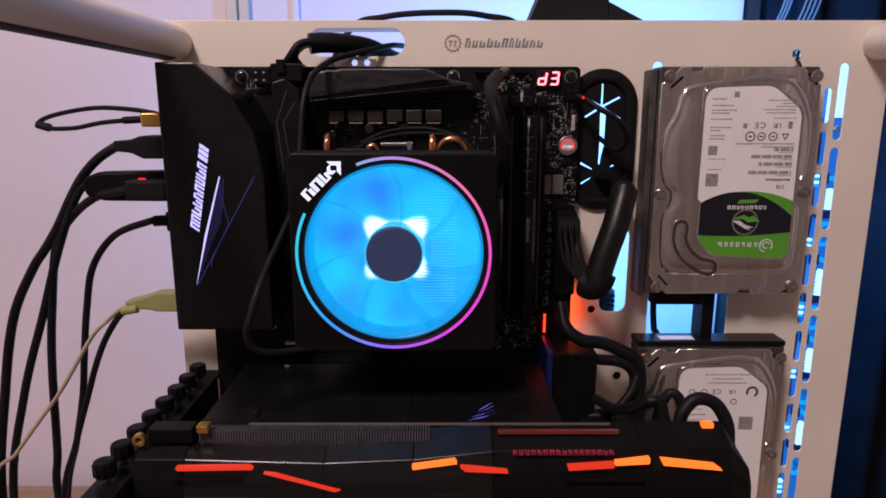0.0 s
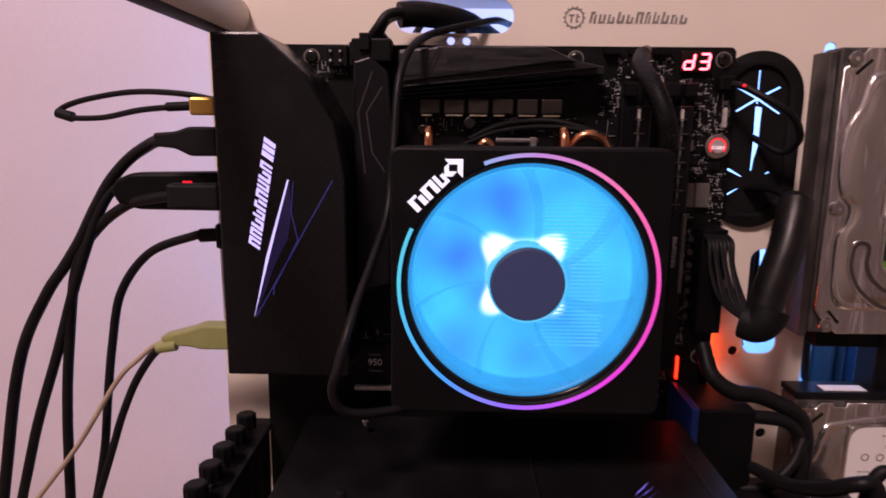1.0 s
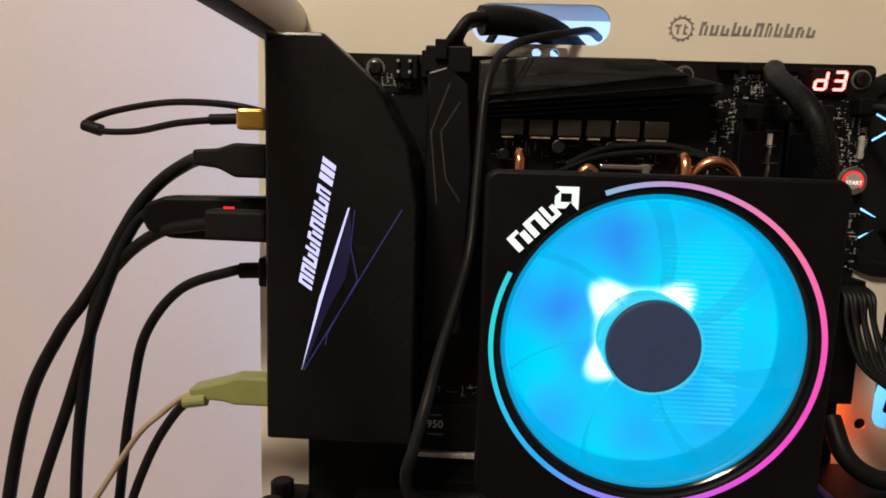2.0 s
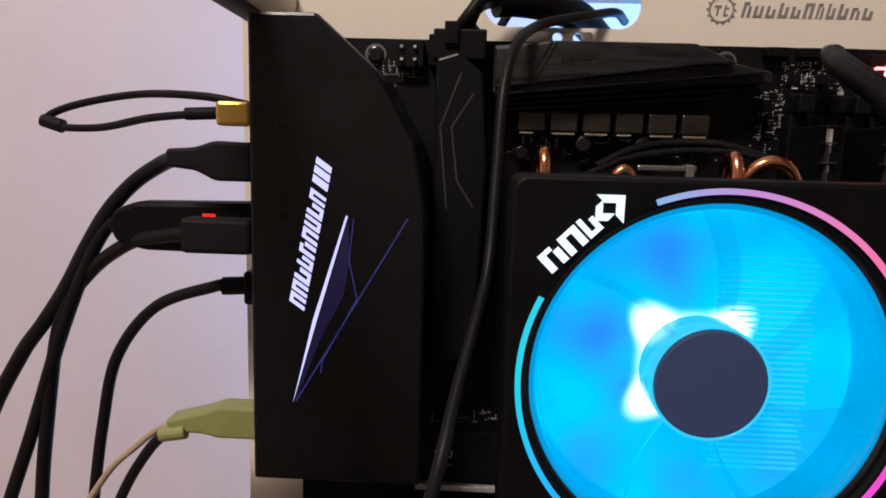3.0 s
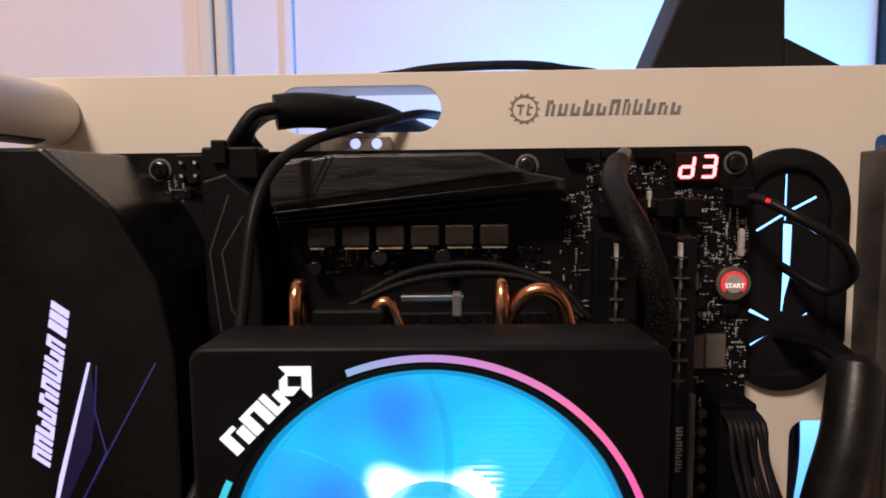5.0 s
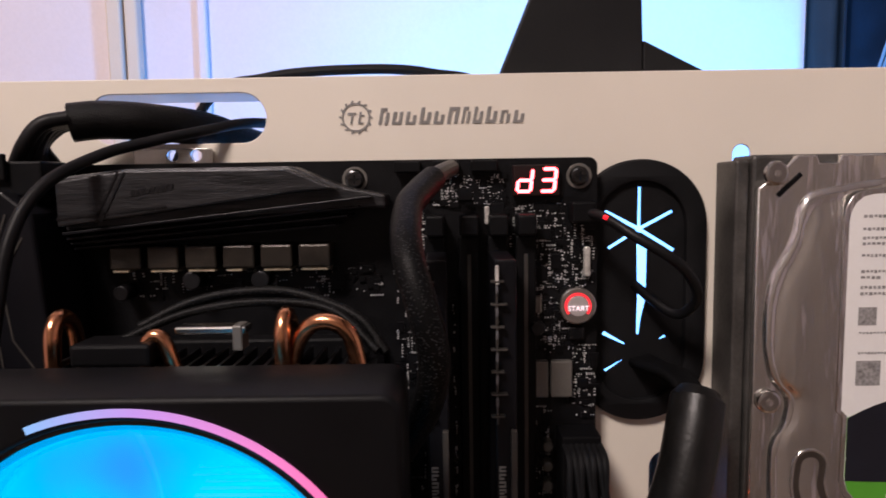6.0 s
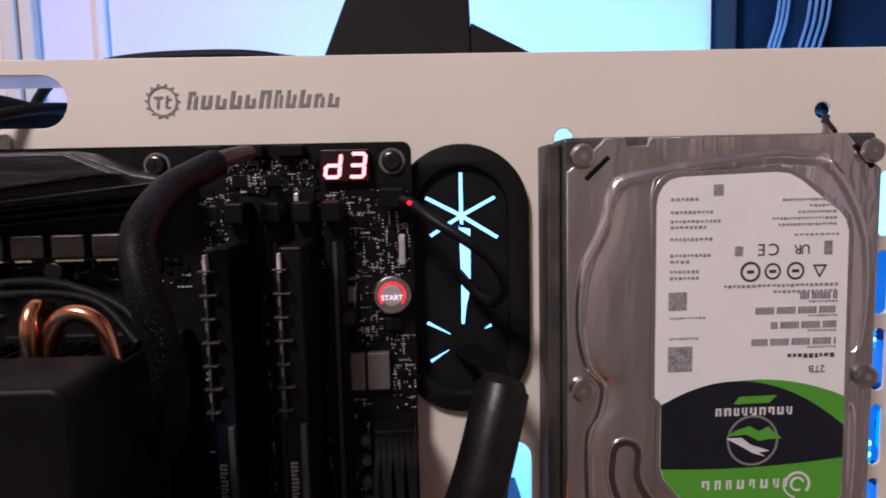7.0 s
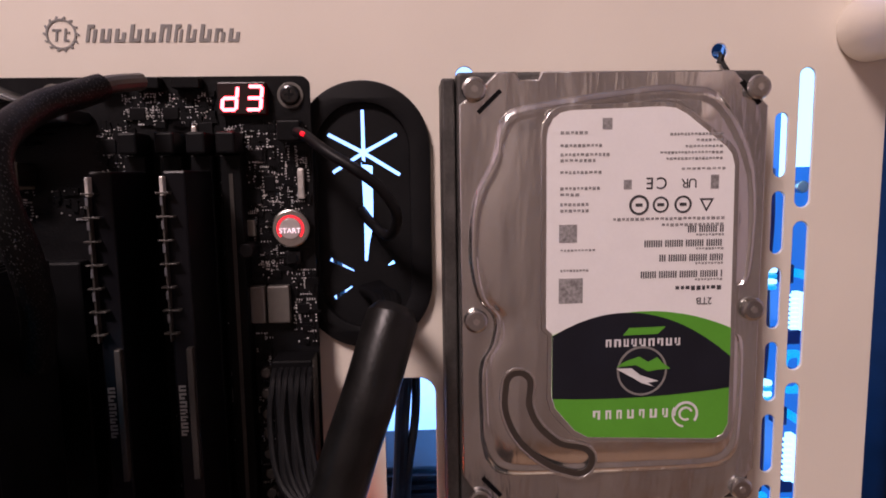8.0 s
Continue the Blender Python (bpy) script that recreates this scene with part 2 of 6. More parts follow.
def clear_fan(name, tint, strength, clear):
    """Clear plastic: most of what lies behind shows through, and it takes up a little of the lamps' light."""
    m, n, l, b = nodes_of(name)
    tc, noise = n.new("ShaderNodeTexCoord"), n.new("ShaderNodeTexNoise")
    noise.inputs["Scale"].default_value, noise.inputs["Detail"].default_value = 60.0, 2.0
    l.new(tc.outputs["Object"], noise.inputs["Vector"])
    b.inputs["Base Color"].default_value, b.inputs["Roughness"].default_value, b.inputs["Specular IOR Level"].default_value = (0.02, 0.05, 0.09, 1), 0.22, 0.5
    b.inputs["Emission Color"].default_value = (*tint, 1)
    l.new(math_node(n, l, "MULTIPLY", math_node(n, l, "MULTIPLY_ADD", noise.outputs["Fac"], 0.8, 0.6), strength), b.inputs["Emission Strength"])
    see, mix = n.new("ShaderNodeBsdfTransparent"), n.new("ShaderNodeMixShader")
    mix.inputs[0].default_value = clear
    l.new(b.outputs[0], mix.inputs[1])
    l.new(see.outputs[0], mix.inputs[2])
    l.new(mix.outputs[0], n["Material Output"].inputs["Surface"])
    return m


def lit_ring(name, strength):
    """The light ring's colours run round it."""
    m, n, l, b = nodes_of(name)
    tc, sx = n.new("ShaderNodeTexCoord"), n.new("ShaderNodeSeparateXYZ")
    l.new(tc.outputs["Object"], sx.inputs[0])
    ang = math_node(n, l, "ARCTAN2", sx.outputs["Z"], sx.outputs["X"])
    f = math_node(n, l, "MULTIPLY_ADD", ang, 1 / (2 * math.pi), 0.5)
    ramp = n.new("ShaderNodeValToRGB")
    e = ramp.color_ramp.elements
    stops = ((0.0, (0.02, 0.6, 0.75)), (0.14, (0.02, 0.35, 1.0)), (0.24, (0.35, 0.12, 1.0)), (0.36, (0.80, 0.05, 0.70)), (0.5, (0.90, 0.07, 0.50)), (0.62, (0.90, 0.16, 0.40)), (0.74, (0.50, 0.25, 0.65)), (0.86, (0.05, 0.55, 0.8)), (1.0, (0.02, 0.6, 0.75)))
    e[0].position, e[0].color = stops[0][0], (*stops[0][1], 1)
    e[1].position, e[1].color = stops[-1][0], (*stops[-1][1], 1)
    for p, c in stops[1:-1]:
        k = e.new(p)
        k.color = (*c, 1)
    l.new(f, ramp.inputs[0])
    l.new(ramp.outputs[0], b.inputs["Emission Color"])
    b.inputs["Emission Strength"].default_value = strength
    b.inputs["Base Color"].default_value = (0.02, 0.02, 0.02, 1)
    return m


WHITE_STEEL = paint("white_powder_coat", (0.80, 0.74, 0.645), 0.42, var=0.05, scale=12, bump=0.12, bscale=2600)
WALL_PAINT = paint("wall_paint", (0.78, 0.71, 0.76), 0.75, var=0.05, scale=5, bump=0.25, bscale=350)
TRIM_PAINT = paint("trim_paint", (0.72, 0.62, 0.52), 0.5, var=0.06, scale=9, bump=0.1)
CEILING_PAINT = paint("ceiling_paint", (0.8, 0.78, 0.75), 0.8, var=0.04, scale=4)
FLOOR_WOOD = paint("floor_wood", (0.28, 0.17, 0.1), 0.45, var=0.25, scale=6, stretch=(1, 8, 1), bscale=120)
DESK_WOOD = paint("desk_wood", (0.33, 0.22, 0.14), 0.4, var=0.2, scale=8, stretch=(1, 9, 1), bscale=160)
PCB_BLACK = paint("pcb_black", (0.006, 0.006, 0.007), 0.42, var=0.25, scale=160, bump=0.25, bscale=1400, spec=0.17)
BLACK_PLASTIC = paint("black_plastic", (0.0048, 0.0048, 0.0056), 0.45, var=0.2, scale=60, bump=0.15, bscale=3000, spec=0.12)
SATIN_BLACK = paint("satin_black", (0.006, 0.006, 0.008), 0.33, var=0.2, scale=40, bump=0.05, bscale=2500, spec=0.17)
RUBBER = paint("black_rubber", (0.007, 0.007, 0.008), 0.6, var=0.25, scale=80, bump=0.2, bscale=1800, spec=0.17)
CABLE_BLACK = paint("cable_black", (0.008, 0.008, 0.009), 0.45, var=0.25, scale=120, bump=0.1, bscale=2000, spec=0.17)
SLEEVE = paint("braided_sleeve", (0.004, 0.004, 0.0042), 0.42, var=0.5, scale=900, bump=0.8, bscale=2400, spec=0.16)
GUNMETAL = paint("gunmetal", (0.06, 0.06, 0.062), 0.22, metal=0.95, var=0.2, scale=80, bump=0.03)
DARK_STEEL = paint("dark_steel", (0.03, 0.03, 0.033), 0.35, metal=0.8, var=0.25, scale=60)
BRUSHED = paint("brushed_dark_metal", (0.042, 0.042, 0.045), 0.36, metal=0.7, var=0.45, scale=40, bump=0.35, bscale=260, stretch=(1, 1, 14))
STEEL = paint("bright_steel", (0.55, 0.54, 0.52), 0.24, metal=1.0, var=0.1, scale=50, bump=0.04)
DRIVE_COVER = paint("drive_cover_steel", (0.80, 0.785, 0.755), 0.19, metal=0.97, var=0.10, scale=14, bump=0.04, bscale=1500, stretch=(2.2, 1, 0.5), wave=0.0045)
DRIVE_BODY = paint("cast_drive_body", (0.10, 0.095, 0.09), 0.5, metal=0.6, var=0.3, scale=90, bump=0.4, bscale=900)
COPPER = paint("copper", (0.72, 0.33, 0.17), 0.22, metal=1.0, var=0.15, scale=120, bump=0.05)
GOLD = paint("gold_plate", (0.72, 0.48, 0.12), 0.3, metal=0.9, var=0.12, scale=150, bump=0.05)
TIN = paint("tinned_metal", (0.70, 0.68, 0.64), 0.3, metal=0.35, var=0.25, scale=300, bump=0.1)
FIN_GREY = paint("fin_grey", (0.15, 0.15, 0.165), 0.45, metal=0.4, var=0.1, scale=80, bump=0.1)
CHOKE_LIGHT = paint("choke_light_grey", (0.17, 0.16, 0.145), 0.4, metal=0.3, var=0.12, scale=90, bump=0.2, bscale=1500)
GLOSS_BLACK = paint("gloss_black", (0.006, 0.006, 0.007), 0.26, var=0.2, scale=50, bump=0.04, bscale=2500, spec=0.3)
CHOKE_GREY = paint("choke_grey", (0.065, 0.06, 0.055), 0.38, metal=0.4, var=0.15, scale=90, bump=0.2, bscale=1500)
GREEN_PLUG = paint("pale_green_plastic", (0.26, 0.28, 0.10), 0.5, var=0.1, scale=90)
BEIGE_CABLE = paint("beige_cable", (0.42, 0.33, 0.24), 0.55, var=0.12, scale=90)
PAPER = paint("label_paper", (0.84, 0.83, 0.82), 0.45, var=0.03, scale=60, bump=0.03)
INK = paint("label_ink", (0.05, 0.05, 0.055), 0.5, var=0.2, scale=200, bump=0.0)
INK_PALE = paint("label_ink_pale", (0.32, 0.31, 0.31), 0.5, var=0.3, scale=900, bump=0.0)
LABEL_GREEN = paint("label_green", (0.10, 0.36, 0.03), 0.4, var=0.06, scale=60, bump=0.02)
LABEL_NAVY = paint("label_navy", (0.008, 0.010, 0.018), 0.38, var=0.2, scale=60, bump=0.02)
PRINT_WHITE = paint("white_print", (0.72, 0.72, 0.72), 0.5, var=0.06, scale=100, bump=0.0)
PRINT_GREY = paint("grey_print", (0.24, 0.23, 0.22), 0.45, var=0.08, scale=100, bump=0.0)
SILK = paint("faint_silk_print", (0.13, 0.13, 0.14), 0.5, var=0.2, scale=300, bump=0.0)
CURTAIN_CLOTH = paint("curtain_cloth", (0.005, 0.008, 0.014), 0.9, var=0.3, scale=40, bump=0.5, bscale=900, spec=0.12)
STRIPE_CLOTH = paint("stripe_cloth", (0.12, 0.13, 0.15), 0.9, var=0.15, scale=60, bump=0.4, bscale=900)
MATT_BLACK = paint("matt_black", (0.012, 0.012, 0.013), 0.55, var=0.15, scale=30, bump=0.15, bscale=1200, spec=0.17)
BLUE_PLASTIC = paint("blue_plastic", (0.01, 0.025, 0.14), 0.35, var=0.2, scale=90)

DISC_GLOW = fan_glow_disc("fan_disc_glow", (0.03, 0.17, 0.95), (0.01, 0.66, 1.0), (0.80, 1.0, 1.0), 1.45)
FAN_CLEAR = clear_fan("clear_fan_plastic", (0.0, 0.45, 1.0), 0.9, 0.80)
HUB_GLOW = glow("lit_hub_ring", (0.05, 0.62, 1.0), 1.1)
RING_LIT = lit_ring("lit_ring", 1.25)
RIM_LIT = glow("lit_rim", (0.0, 0.42, 0.95), 0.85)
WORD_LIT = glow("lit_white_word", (0.9, 0.92, 1.0), 1.3)
VIOLET_LIT = glow("lit_violet_word", (0.60, 0.55, 1.0), 1.5)
RED_LIT = glow("lit_red", (1.0, 0.006, 0.015), 2.0)
DIGIT_LIT = glow("lit_digit", (1.0, 0.07, 0.08), 15.0)
ORANGE_LIT = glow("lit_orange", (1.0, 0.035, 0.006), 1.0)
AMBER_LIT = glow("lit_amber", (1.0, 0.17, 0.012), 2.0)
LOGO_LIT = glow("lit_logo", (0.25, 0.2, 1.0), 0.9)
LED_AND_SPILL = glow("led_and_spill_cyan", (0.32, 0.70, 1.0), 2.6)
LED_SPILL = glow("led_spill_soft", (0.0, 0.42, 1.0), 1.1)
LINE_LIT = glow("lit_violet_line", (0.12, 0.12, 0.8), 0.22)
FACET_SPILL = glow("facet_violet_spill", (0.02, 0.01, 0.35), 0.10)
FIN_GLINT = glow("fin_edge_glint", (0.02, 0.55, 1.0), 1.15, (0.2, 0.2, 0.22), 0.25)
HUB_SPILL = glow("hub_spill_glow", (0.03, 0.06, 0.18), 0.38, (0.03, 0.035, 0.06), 0.4)
FRONT_PAINT = paint("warm_grey_paint", (0.42, 0.38, 0.34), 0.8, var=0.06, scale=4)
HOT_LIT = glow("lit_hot_bar", (1.0, 0.72, 0.74), 1.6)
GPU_BLACK = paint("matt_black_shroud", (0.006, 0.006, 0.0065), 0.42, var=0.2, scale=60, spec=0.10)
BACKPLATE = paint("smooth_black_plate", (0.004, 0.004, 0.005), 0.20, var=0.2, scale=50, bump=0.03, spec=0.45)
SHROUD_GLOSS = paint("satin_shroud", (0.005, 0.005, 0.006), 0.24, var=0.2, scale=40, bump=0.04, spec=0.45)
SHRINK = paint("heat_shrink", (0.008, 0.0078, 0.0075), 0.36, var=0.35, scale=140, bump=0.25, bscale=700, spec=0.30)
LAMP_LIT = glow("lamp_diffuser", (1.0, 0.88, 0.75), 2.0)

def braid(name, thread, sheen):
    """Black woven sleeve with a fine lattice of paler threads."""
    m, n, l, b = nodes_of(name)
    tc, vor, ramp = n.new("ShaderNodeTexCoord"), n.new("ShaderNodeTexVoronoi"), n.new("ShaderNodeMapRange")
    vor.inputs["Scale"].default_value = 1500.0
    l.new(tc.outputs["Object"], vor.inputs["Vector"])
    for key, v in (("From Min", 0.10), ("From Max", 0.32), ("To Min", 1.0), ("To Max", 0.0)):
        ramp.inputs[key].default_value = v
    l.new(vor.outputs["Distance"], ramp.inputs["Value"])
    mix = n.new("ShaderNodeMix")
    mix.data_type = "RGBA"
    mix.inputs["A"].default_value, mix.inputs["B"].default_value = (0.003, 0.003, 0.0032, 1), (*thread, 1)
    l.new(ramp.outputs[0], mix.inputs["Factor"])
    l.new(mix.outputs["Result"], b.inputs["Base Color"])
    bp = n.new("ShaderNodeBump")
    bp.inputs["Strength"].default_value, bp.inputs["Distance"].default_value = 0.8, 0.0003
    l.new(ramp.outputs[0], bp.inputs["Height"])
    l.new(bp.outputs["Normal"], b.inputs["Normal"])
    b.inputs["Roughness"].default_value, b.inputs["Specular IOR Level"].default_value = 0.5, sheen
    return m


BRAID = braid("woven_sleeve", (0.05, 0.05, 0.052), 0.12)
BRAID_PALE = braid("woven_wire", (0.07, 0.07, 0.075), 0.12)
CHOKE_DARK = paint("choke_dark", (0.040, 0.034, 0.028), 0.30, metal=0.5, var=0.3, scale=140, bump=0.2, bscale=1500)
CHOKE_GLINT = paint("choke_glint", (0.62, 0.55, 0.40), 0.30, metal=0.5, var=0.3, scale=200)

# ---- the room ----
def slab(name, x0, x1, y0, y1, z0, z1, material, label, category, bev=0.0):
    return tagged(part(name, box(x0, x1, y0, y1, z0, z1, bev), material, None), label, category, kind="structure")


slab("wall_back", -1.5, 1.7, 0.33, 0.43, -0.8, 1.62, WALL_PAINT, "white painted wall behind the computer", "wall")
slab("wall_left", -1.6, -1.5, -1.9, 0.43, -0.8, 1.62, WALL_PAINT, "white painted side wall of the room", "wall")
slab("wall_right", 1.7, 1.8, -1.9, 0.43, -0.8, 1.62, WALL_PAINT, "white painted side wall beyond the curtain", "wall")
# Out-of-view wall; its grey tone is set for the drive covers' reflections.
slab("wall_front", -1.6, 1.8, -2.0, -1.9, -0.8, 1.62, FRONT_PAINT, "unseen grey front wall, toned to shape the drive covers' reflections", "wall")
slab("floor", -1.6, 1.8, -2.0, 0.43, -0.9, -0.8, FLOOR_WOOD, "brown wooden floor of the room", "floor")
slab("ceiling", -1.6, 1.8, -2.0, 0.43, 1.62, 1.72, CEILING_PAINT, "white painted ceiling", "ceiling")
slab("trim_1", -0.2405, -0.2278, 0.318, 0.33, -0.8, 1.62, TRIM_PAINT, "beige upright trim strip on the wall", "trim", 0.002)
slab("trim_2", -0.2262, -0.2150, 0.320, 0.33, -0.8, 1.62, TRIM_PAINT, "beige upright trim strip on the wall", "trim", 0.002)
slab("trim_3", -0.168, -0.160, 0.324, 0.33, -0.8, 1.62, WALL_PAINT, "thin white upright trim strip on the wall", "trim", 0.002)

desk = thing("desk", (0.05, -0.1, -0.8), "brown wooden desk under the open computer", "desk")
part("desktop", box(-0.9, 1.0, -0.42, 0.31, -0.075, -0.045, 0.003), DESK_WOOD, desk)
for lx in (-0.85, 0.89):
    for ly in (-0.38, 0.22):
        part("leg", box(lx, lx + 0.06, ly, ly + 0.06, -0.8, -0.0752, 0.004), DESK_WOOD, desk)

lamp = thing("ceiling_light", (-0.50, -0.95, 1.62), "square white ceiling light with a glowing diffuser", "lamp")
for fx0, fx1, fy0, fy1 in ((-0.79, -0.761, -1.24, -0.66), (-0.239, -0.21, -1.24, -0.66), (-0.7605, -0.2395, -1.24, -1.211), (-0.7605, -0.2395, -0.689, -0.66)):
    part("frame", box(fx0, fx1, fy0, fy1, 1.585, 1.6195, 0.002), WHITE_STEEL, lamp)
part("diffuser", box(-0.76, -0.24, -1.21, -0.69, 1.60, 1.615, 0.002), LAMP_LIT, lamp)


def curtain():
    th = thing("curtain", (0.5, 0.28, -0.78), "dark blue curtain hanging in folds beside the wall", "curtain")
    def cloth(x0, x1, y, amp, folds, z0, z1):
        bm = bmesh.new()
        n = folds * 12
        cols = []
        for i in range(n + 1):
            x = x0 + (x1 - x0) * i / n
            yy = y + amp * math.sin(2 * math.pi * folds * i / n) + amp * 0.3 * math.sin(5.1 * i / n * folds)
            cols.append([bm.verts.new((x, yy + d, z)) for z in (z0, z1) for d in (0, 0.002)])
        for a, b in zip(cols, cols[1:]):
            for i, j in ((0, 1), (1, 3), (3, 2), (2, 0)):
                bm.faces.new((a[i], a[j], b[j], b[i]))
        bm.faces.new([cols[0][k] for k in (0, 1, 3, 2)])
        bm.faces.new([cols[-1][k] for k in (0, 1, 3, 2)])
        return bm
    part("cloth", cloth(0.297, 1.2, 0.205, 0.014, 16, -0.78, 1.55), CURTAIN_CLOTH, th, smooth=True)
    # Grey strip added where the wall's edge lies in shade.
    part("wall_shade_strip", cloth(0.326, 0.40, 0.305, 0.004, 3, -0.78, 1.55), paint("wall_shade_grey", (0.03, 0.035, 0.04), 0.9, spec=0.1), th, "grey cloth strip standing in for shade on the wall", smooth=True)
    for k in range(7):
        x = 0.2985 + 0.0030 * k if k < 3 else 0.318 + 0.0042 * (k - 3)
        part("stripe", tube([(x - 0.005, 0.188, 0.43), (x, 0.186, 0.485), (x + 0.010, 0.186, 0.515), (x + 0.017, 0.187, 0.55), (x + 0.021, 0.188, 0.66)], 0.0010, 6, 6), STRIPE_CLOTH, th, "pale woven stripe")


curtain()


def angled_stand():
    th = thing("angled_stand", (0.1, 0.03, 0.4772), "matt black angular stand on the case's top edge", "stand")
    part("column", prism([(0.0560, 0.4773), (0.1090, 0.4773), (0.1090, 0.4915), (0.1065, 0.56), (0.0905, 0.56), (0.0675, 0.5050)], 0.016, 0.046, 0.0008), MATT_BLACK, th)
    part("foot", prism([(0.1092, 0.4773), (0.1092, 0.4910), (0.1365, 0.4773)], 0.0162, 0.045, 0.0006), MATT_BLACK, th)


angled_stand()

th = thing("cable", (0.0, 0.07, 0.48), "thin black cable arching behind the case", "cable", "loose cables")
part("jacket", tube([(-0.10, 0.07, 0.42), (-0.07, 0.069, 0.478), (-0.043, 0.068, 0.4885), (-0.005, 0.068, 0.4915), (0.03, 0.068, 0.4895), (0.06, 0.07, 0.478), (0.08, 0.085, 0.42), (0.09, 0.1, 0.2), (0.09, 0.12, -0.03)], 0.0022), CABLE_BLACK, th)


# ---- the open case ----
case = thing("computer_case", (0.05, 0.0, -0.045), "white steel open-frame computer case with slotted panel", "computer case")
vents = []
for k, (z1, z0) in enumerate(((0.451, 0.402), (0.397, 0.342), (0.337, 0.285), (0.281, 0.231), (0.226, 0.177), (0.172, 0.12))):
    vents.append(round_rect(0.2565, 0.2622, z0, z1, 0.004))
for k in range(11):
    z1 = 0.4355 - 0.0276 * k
    vents.append(round_rect(0.2482, 0.2530, z1 - 0.0225, z1, 0.003))
GX, GZ0, GZ1 = 0.1035, 0.356, 0.4475
holes = vents + [
    round_rect(-0.086, -0.0245, 0.4552, 0.4722, 0.0085, 10),
    round_rect(GX - 0.0195, GX + 0.0195, GZ0 + 0.0035, GZ1 - 0.0035, 0.0195, 12),
    round_rect(0.1085, 0.1268, 0.284, 0.3435, 0.006),
    round_rect(0.1355, 0.1415, 0.30, 0.452, 0.003),
    round_rect(0.1425, 0.198, 0.266, 0.299, 0.003),
    ring_pts(0.2272, 0.4565, 0.0028, 20),
    ring_pts(0.1035, 0.2855, 0.0027, 16),
    ring_pts(0.124, 0.236, 0.003, 16),
    ring_pts(-0.0567, 0.4511, 0.0021, 20),
    ring_pts(-0.0487, 0.4511, 0.0021, 20),
]
part("back_panel", sheet(round_rect(-0.183, 0.2885, -0.03, 0.4772, 0.004), holes, 0.0, 0.0014, 0.0003), WHITE_STEEL, case, "white powder-coated steel panel")
part("top_flange", box(-0.182, 0.2875, 0.0016, 0.048, 0.4755, 0.4769, 0.0004), WHITE_STEEL, case)
part("base", box(-0.183, 0.2885, -0.16, 0.12, -0.045, -0.0302, 0.003), WHITE_STEEL, case)


def standoff_post(x, z):
    po = part("corner_post", cyl((x, -0.205, z), (x, -0.0002, z), 0.0112, 40, bev=0.0012), WHITE_STEEL, case, "white round corner post", smooth=True)
    part("cap", cyl((x, -0.212, z), (x, -0.2052, z), 0.0085, 32, bev=0.001), STEEL, po, "bright screw cap", smooth=True)


for px, pz in ((-0.1715, 0.4630), (0.2790, 0.4635), (-0.1725, -0.012), (0.2785, -0.012)):
    standoff_post(px, pz)


# Black band added to darken the underside of this post.
strip_bm = prism(arc_band(-0.1715, 0.4630, 0.0108, 0.0116, 182, 300, 16), -0.200, -0.014)
part("dark_underside", strip_bm, RUBBER, case, "added black band for the post's dark underside")


def slit_star(cx, cz, arms, w=0.0006):
    """Narrow slits that meet in a star."""
    pts = []
    n = len(arms)
    for k, (a, length) in enumerate(arms):
        a = radians(a)
        d, s = Vector((math.cos(a), math.sin(a))), Vector((-math.sin(a), math.cos(a)))
        c = Vector((cx, cz))
        pts += [tuple(c + d * length - s * w), tuple(c + d * length + s * w)]
        b = radians((arms[k][0] + arms[(k + 1) % n][0] + (360 if k == n - 1 else 0)) / 2)
        pts.append((cx + 0.0013 * math.cos(b), cz + 0.0013 * math.sin(b)))
    return pts


star_top = slit_star(GX, 0.4235, [(28, 0.013), (90, 0.0145), (152, 0.0135), (212, 0.0125), (270, 0.004), (328, 0.0145)])
def slit(cx, cz, angle, r0, r1, w=0.0007):
    """One narrow slit that does not reach the middle."""
    d = Vector((math.cos(radians(angle)), math.sin(radians(angle))))
    s = Vector((-d.y, d.x))
    c = Vector((cx, cz))
    return [tuple(c + d * r0 - s * w * 0.4), tuple(c + d * r1 - s * w), tuple(c + d * r1 + s * w), tuple(c + d * r0 + s * w * 0.4)]


low_slits = [slit(GX, 0.3805, 152, 0.0050, 0.0140), slit(GX, 0.3805, 212, 0.0060, 0.0135), slit(GX, 0.3805, 28, 0.0085, 0.0110)]
tear = [(GX - 0.0009, 0.4212), (GX + 0.0030, 0.4190), (GX + 0.0028, 0.399), (GX + 0.0012, 0.392), (GX + 0.0005, 0.3862), (GX - 0.0006, 0.3862), (GX - 0.0004, 0.40)]
grommet = part("grommet", sheet(round_rect(GX - 0.0228, GX + 0.0228, GZ0, GZ1, 0.0225, 14), [round_rect(GX - 0.0155, GX + 0.0155, GZ0 + 0.0075, GZ1 - 0.0075, 0.0155, 14)], -0.0032, 0.003, 0.0011), RUBBER, case, "black rubber cable grommet", smooth=True)
part("membrane", sheet(round_rect(GX - 0.0168, GX + 0.0168, GZ0 + 0.0062, GZ1 - 0.0062, 0.0166, 14), [star_top, tear] + low_slits, -0.0008, 0.0006), RUBBER, grommet, "slit rubber membrane")
# Black plugs added behind these holes to keep the LED light out.
for hx, hz in ((0.1035, 0.2855), (0.124, 0.236)):
    part("hole_blocker", cyl((hx, 0.0016, hz), (hx, 0.007, hz), 0.0045, 6), SATIN_BLACK, case, "added black plug that keeps the hole dark")
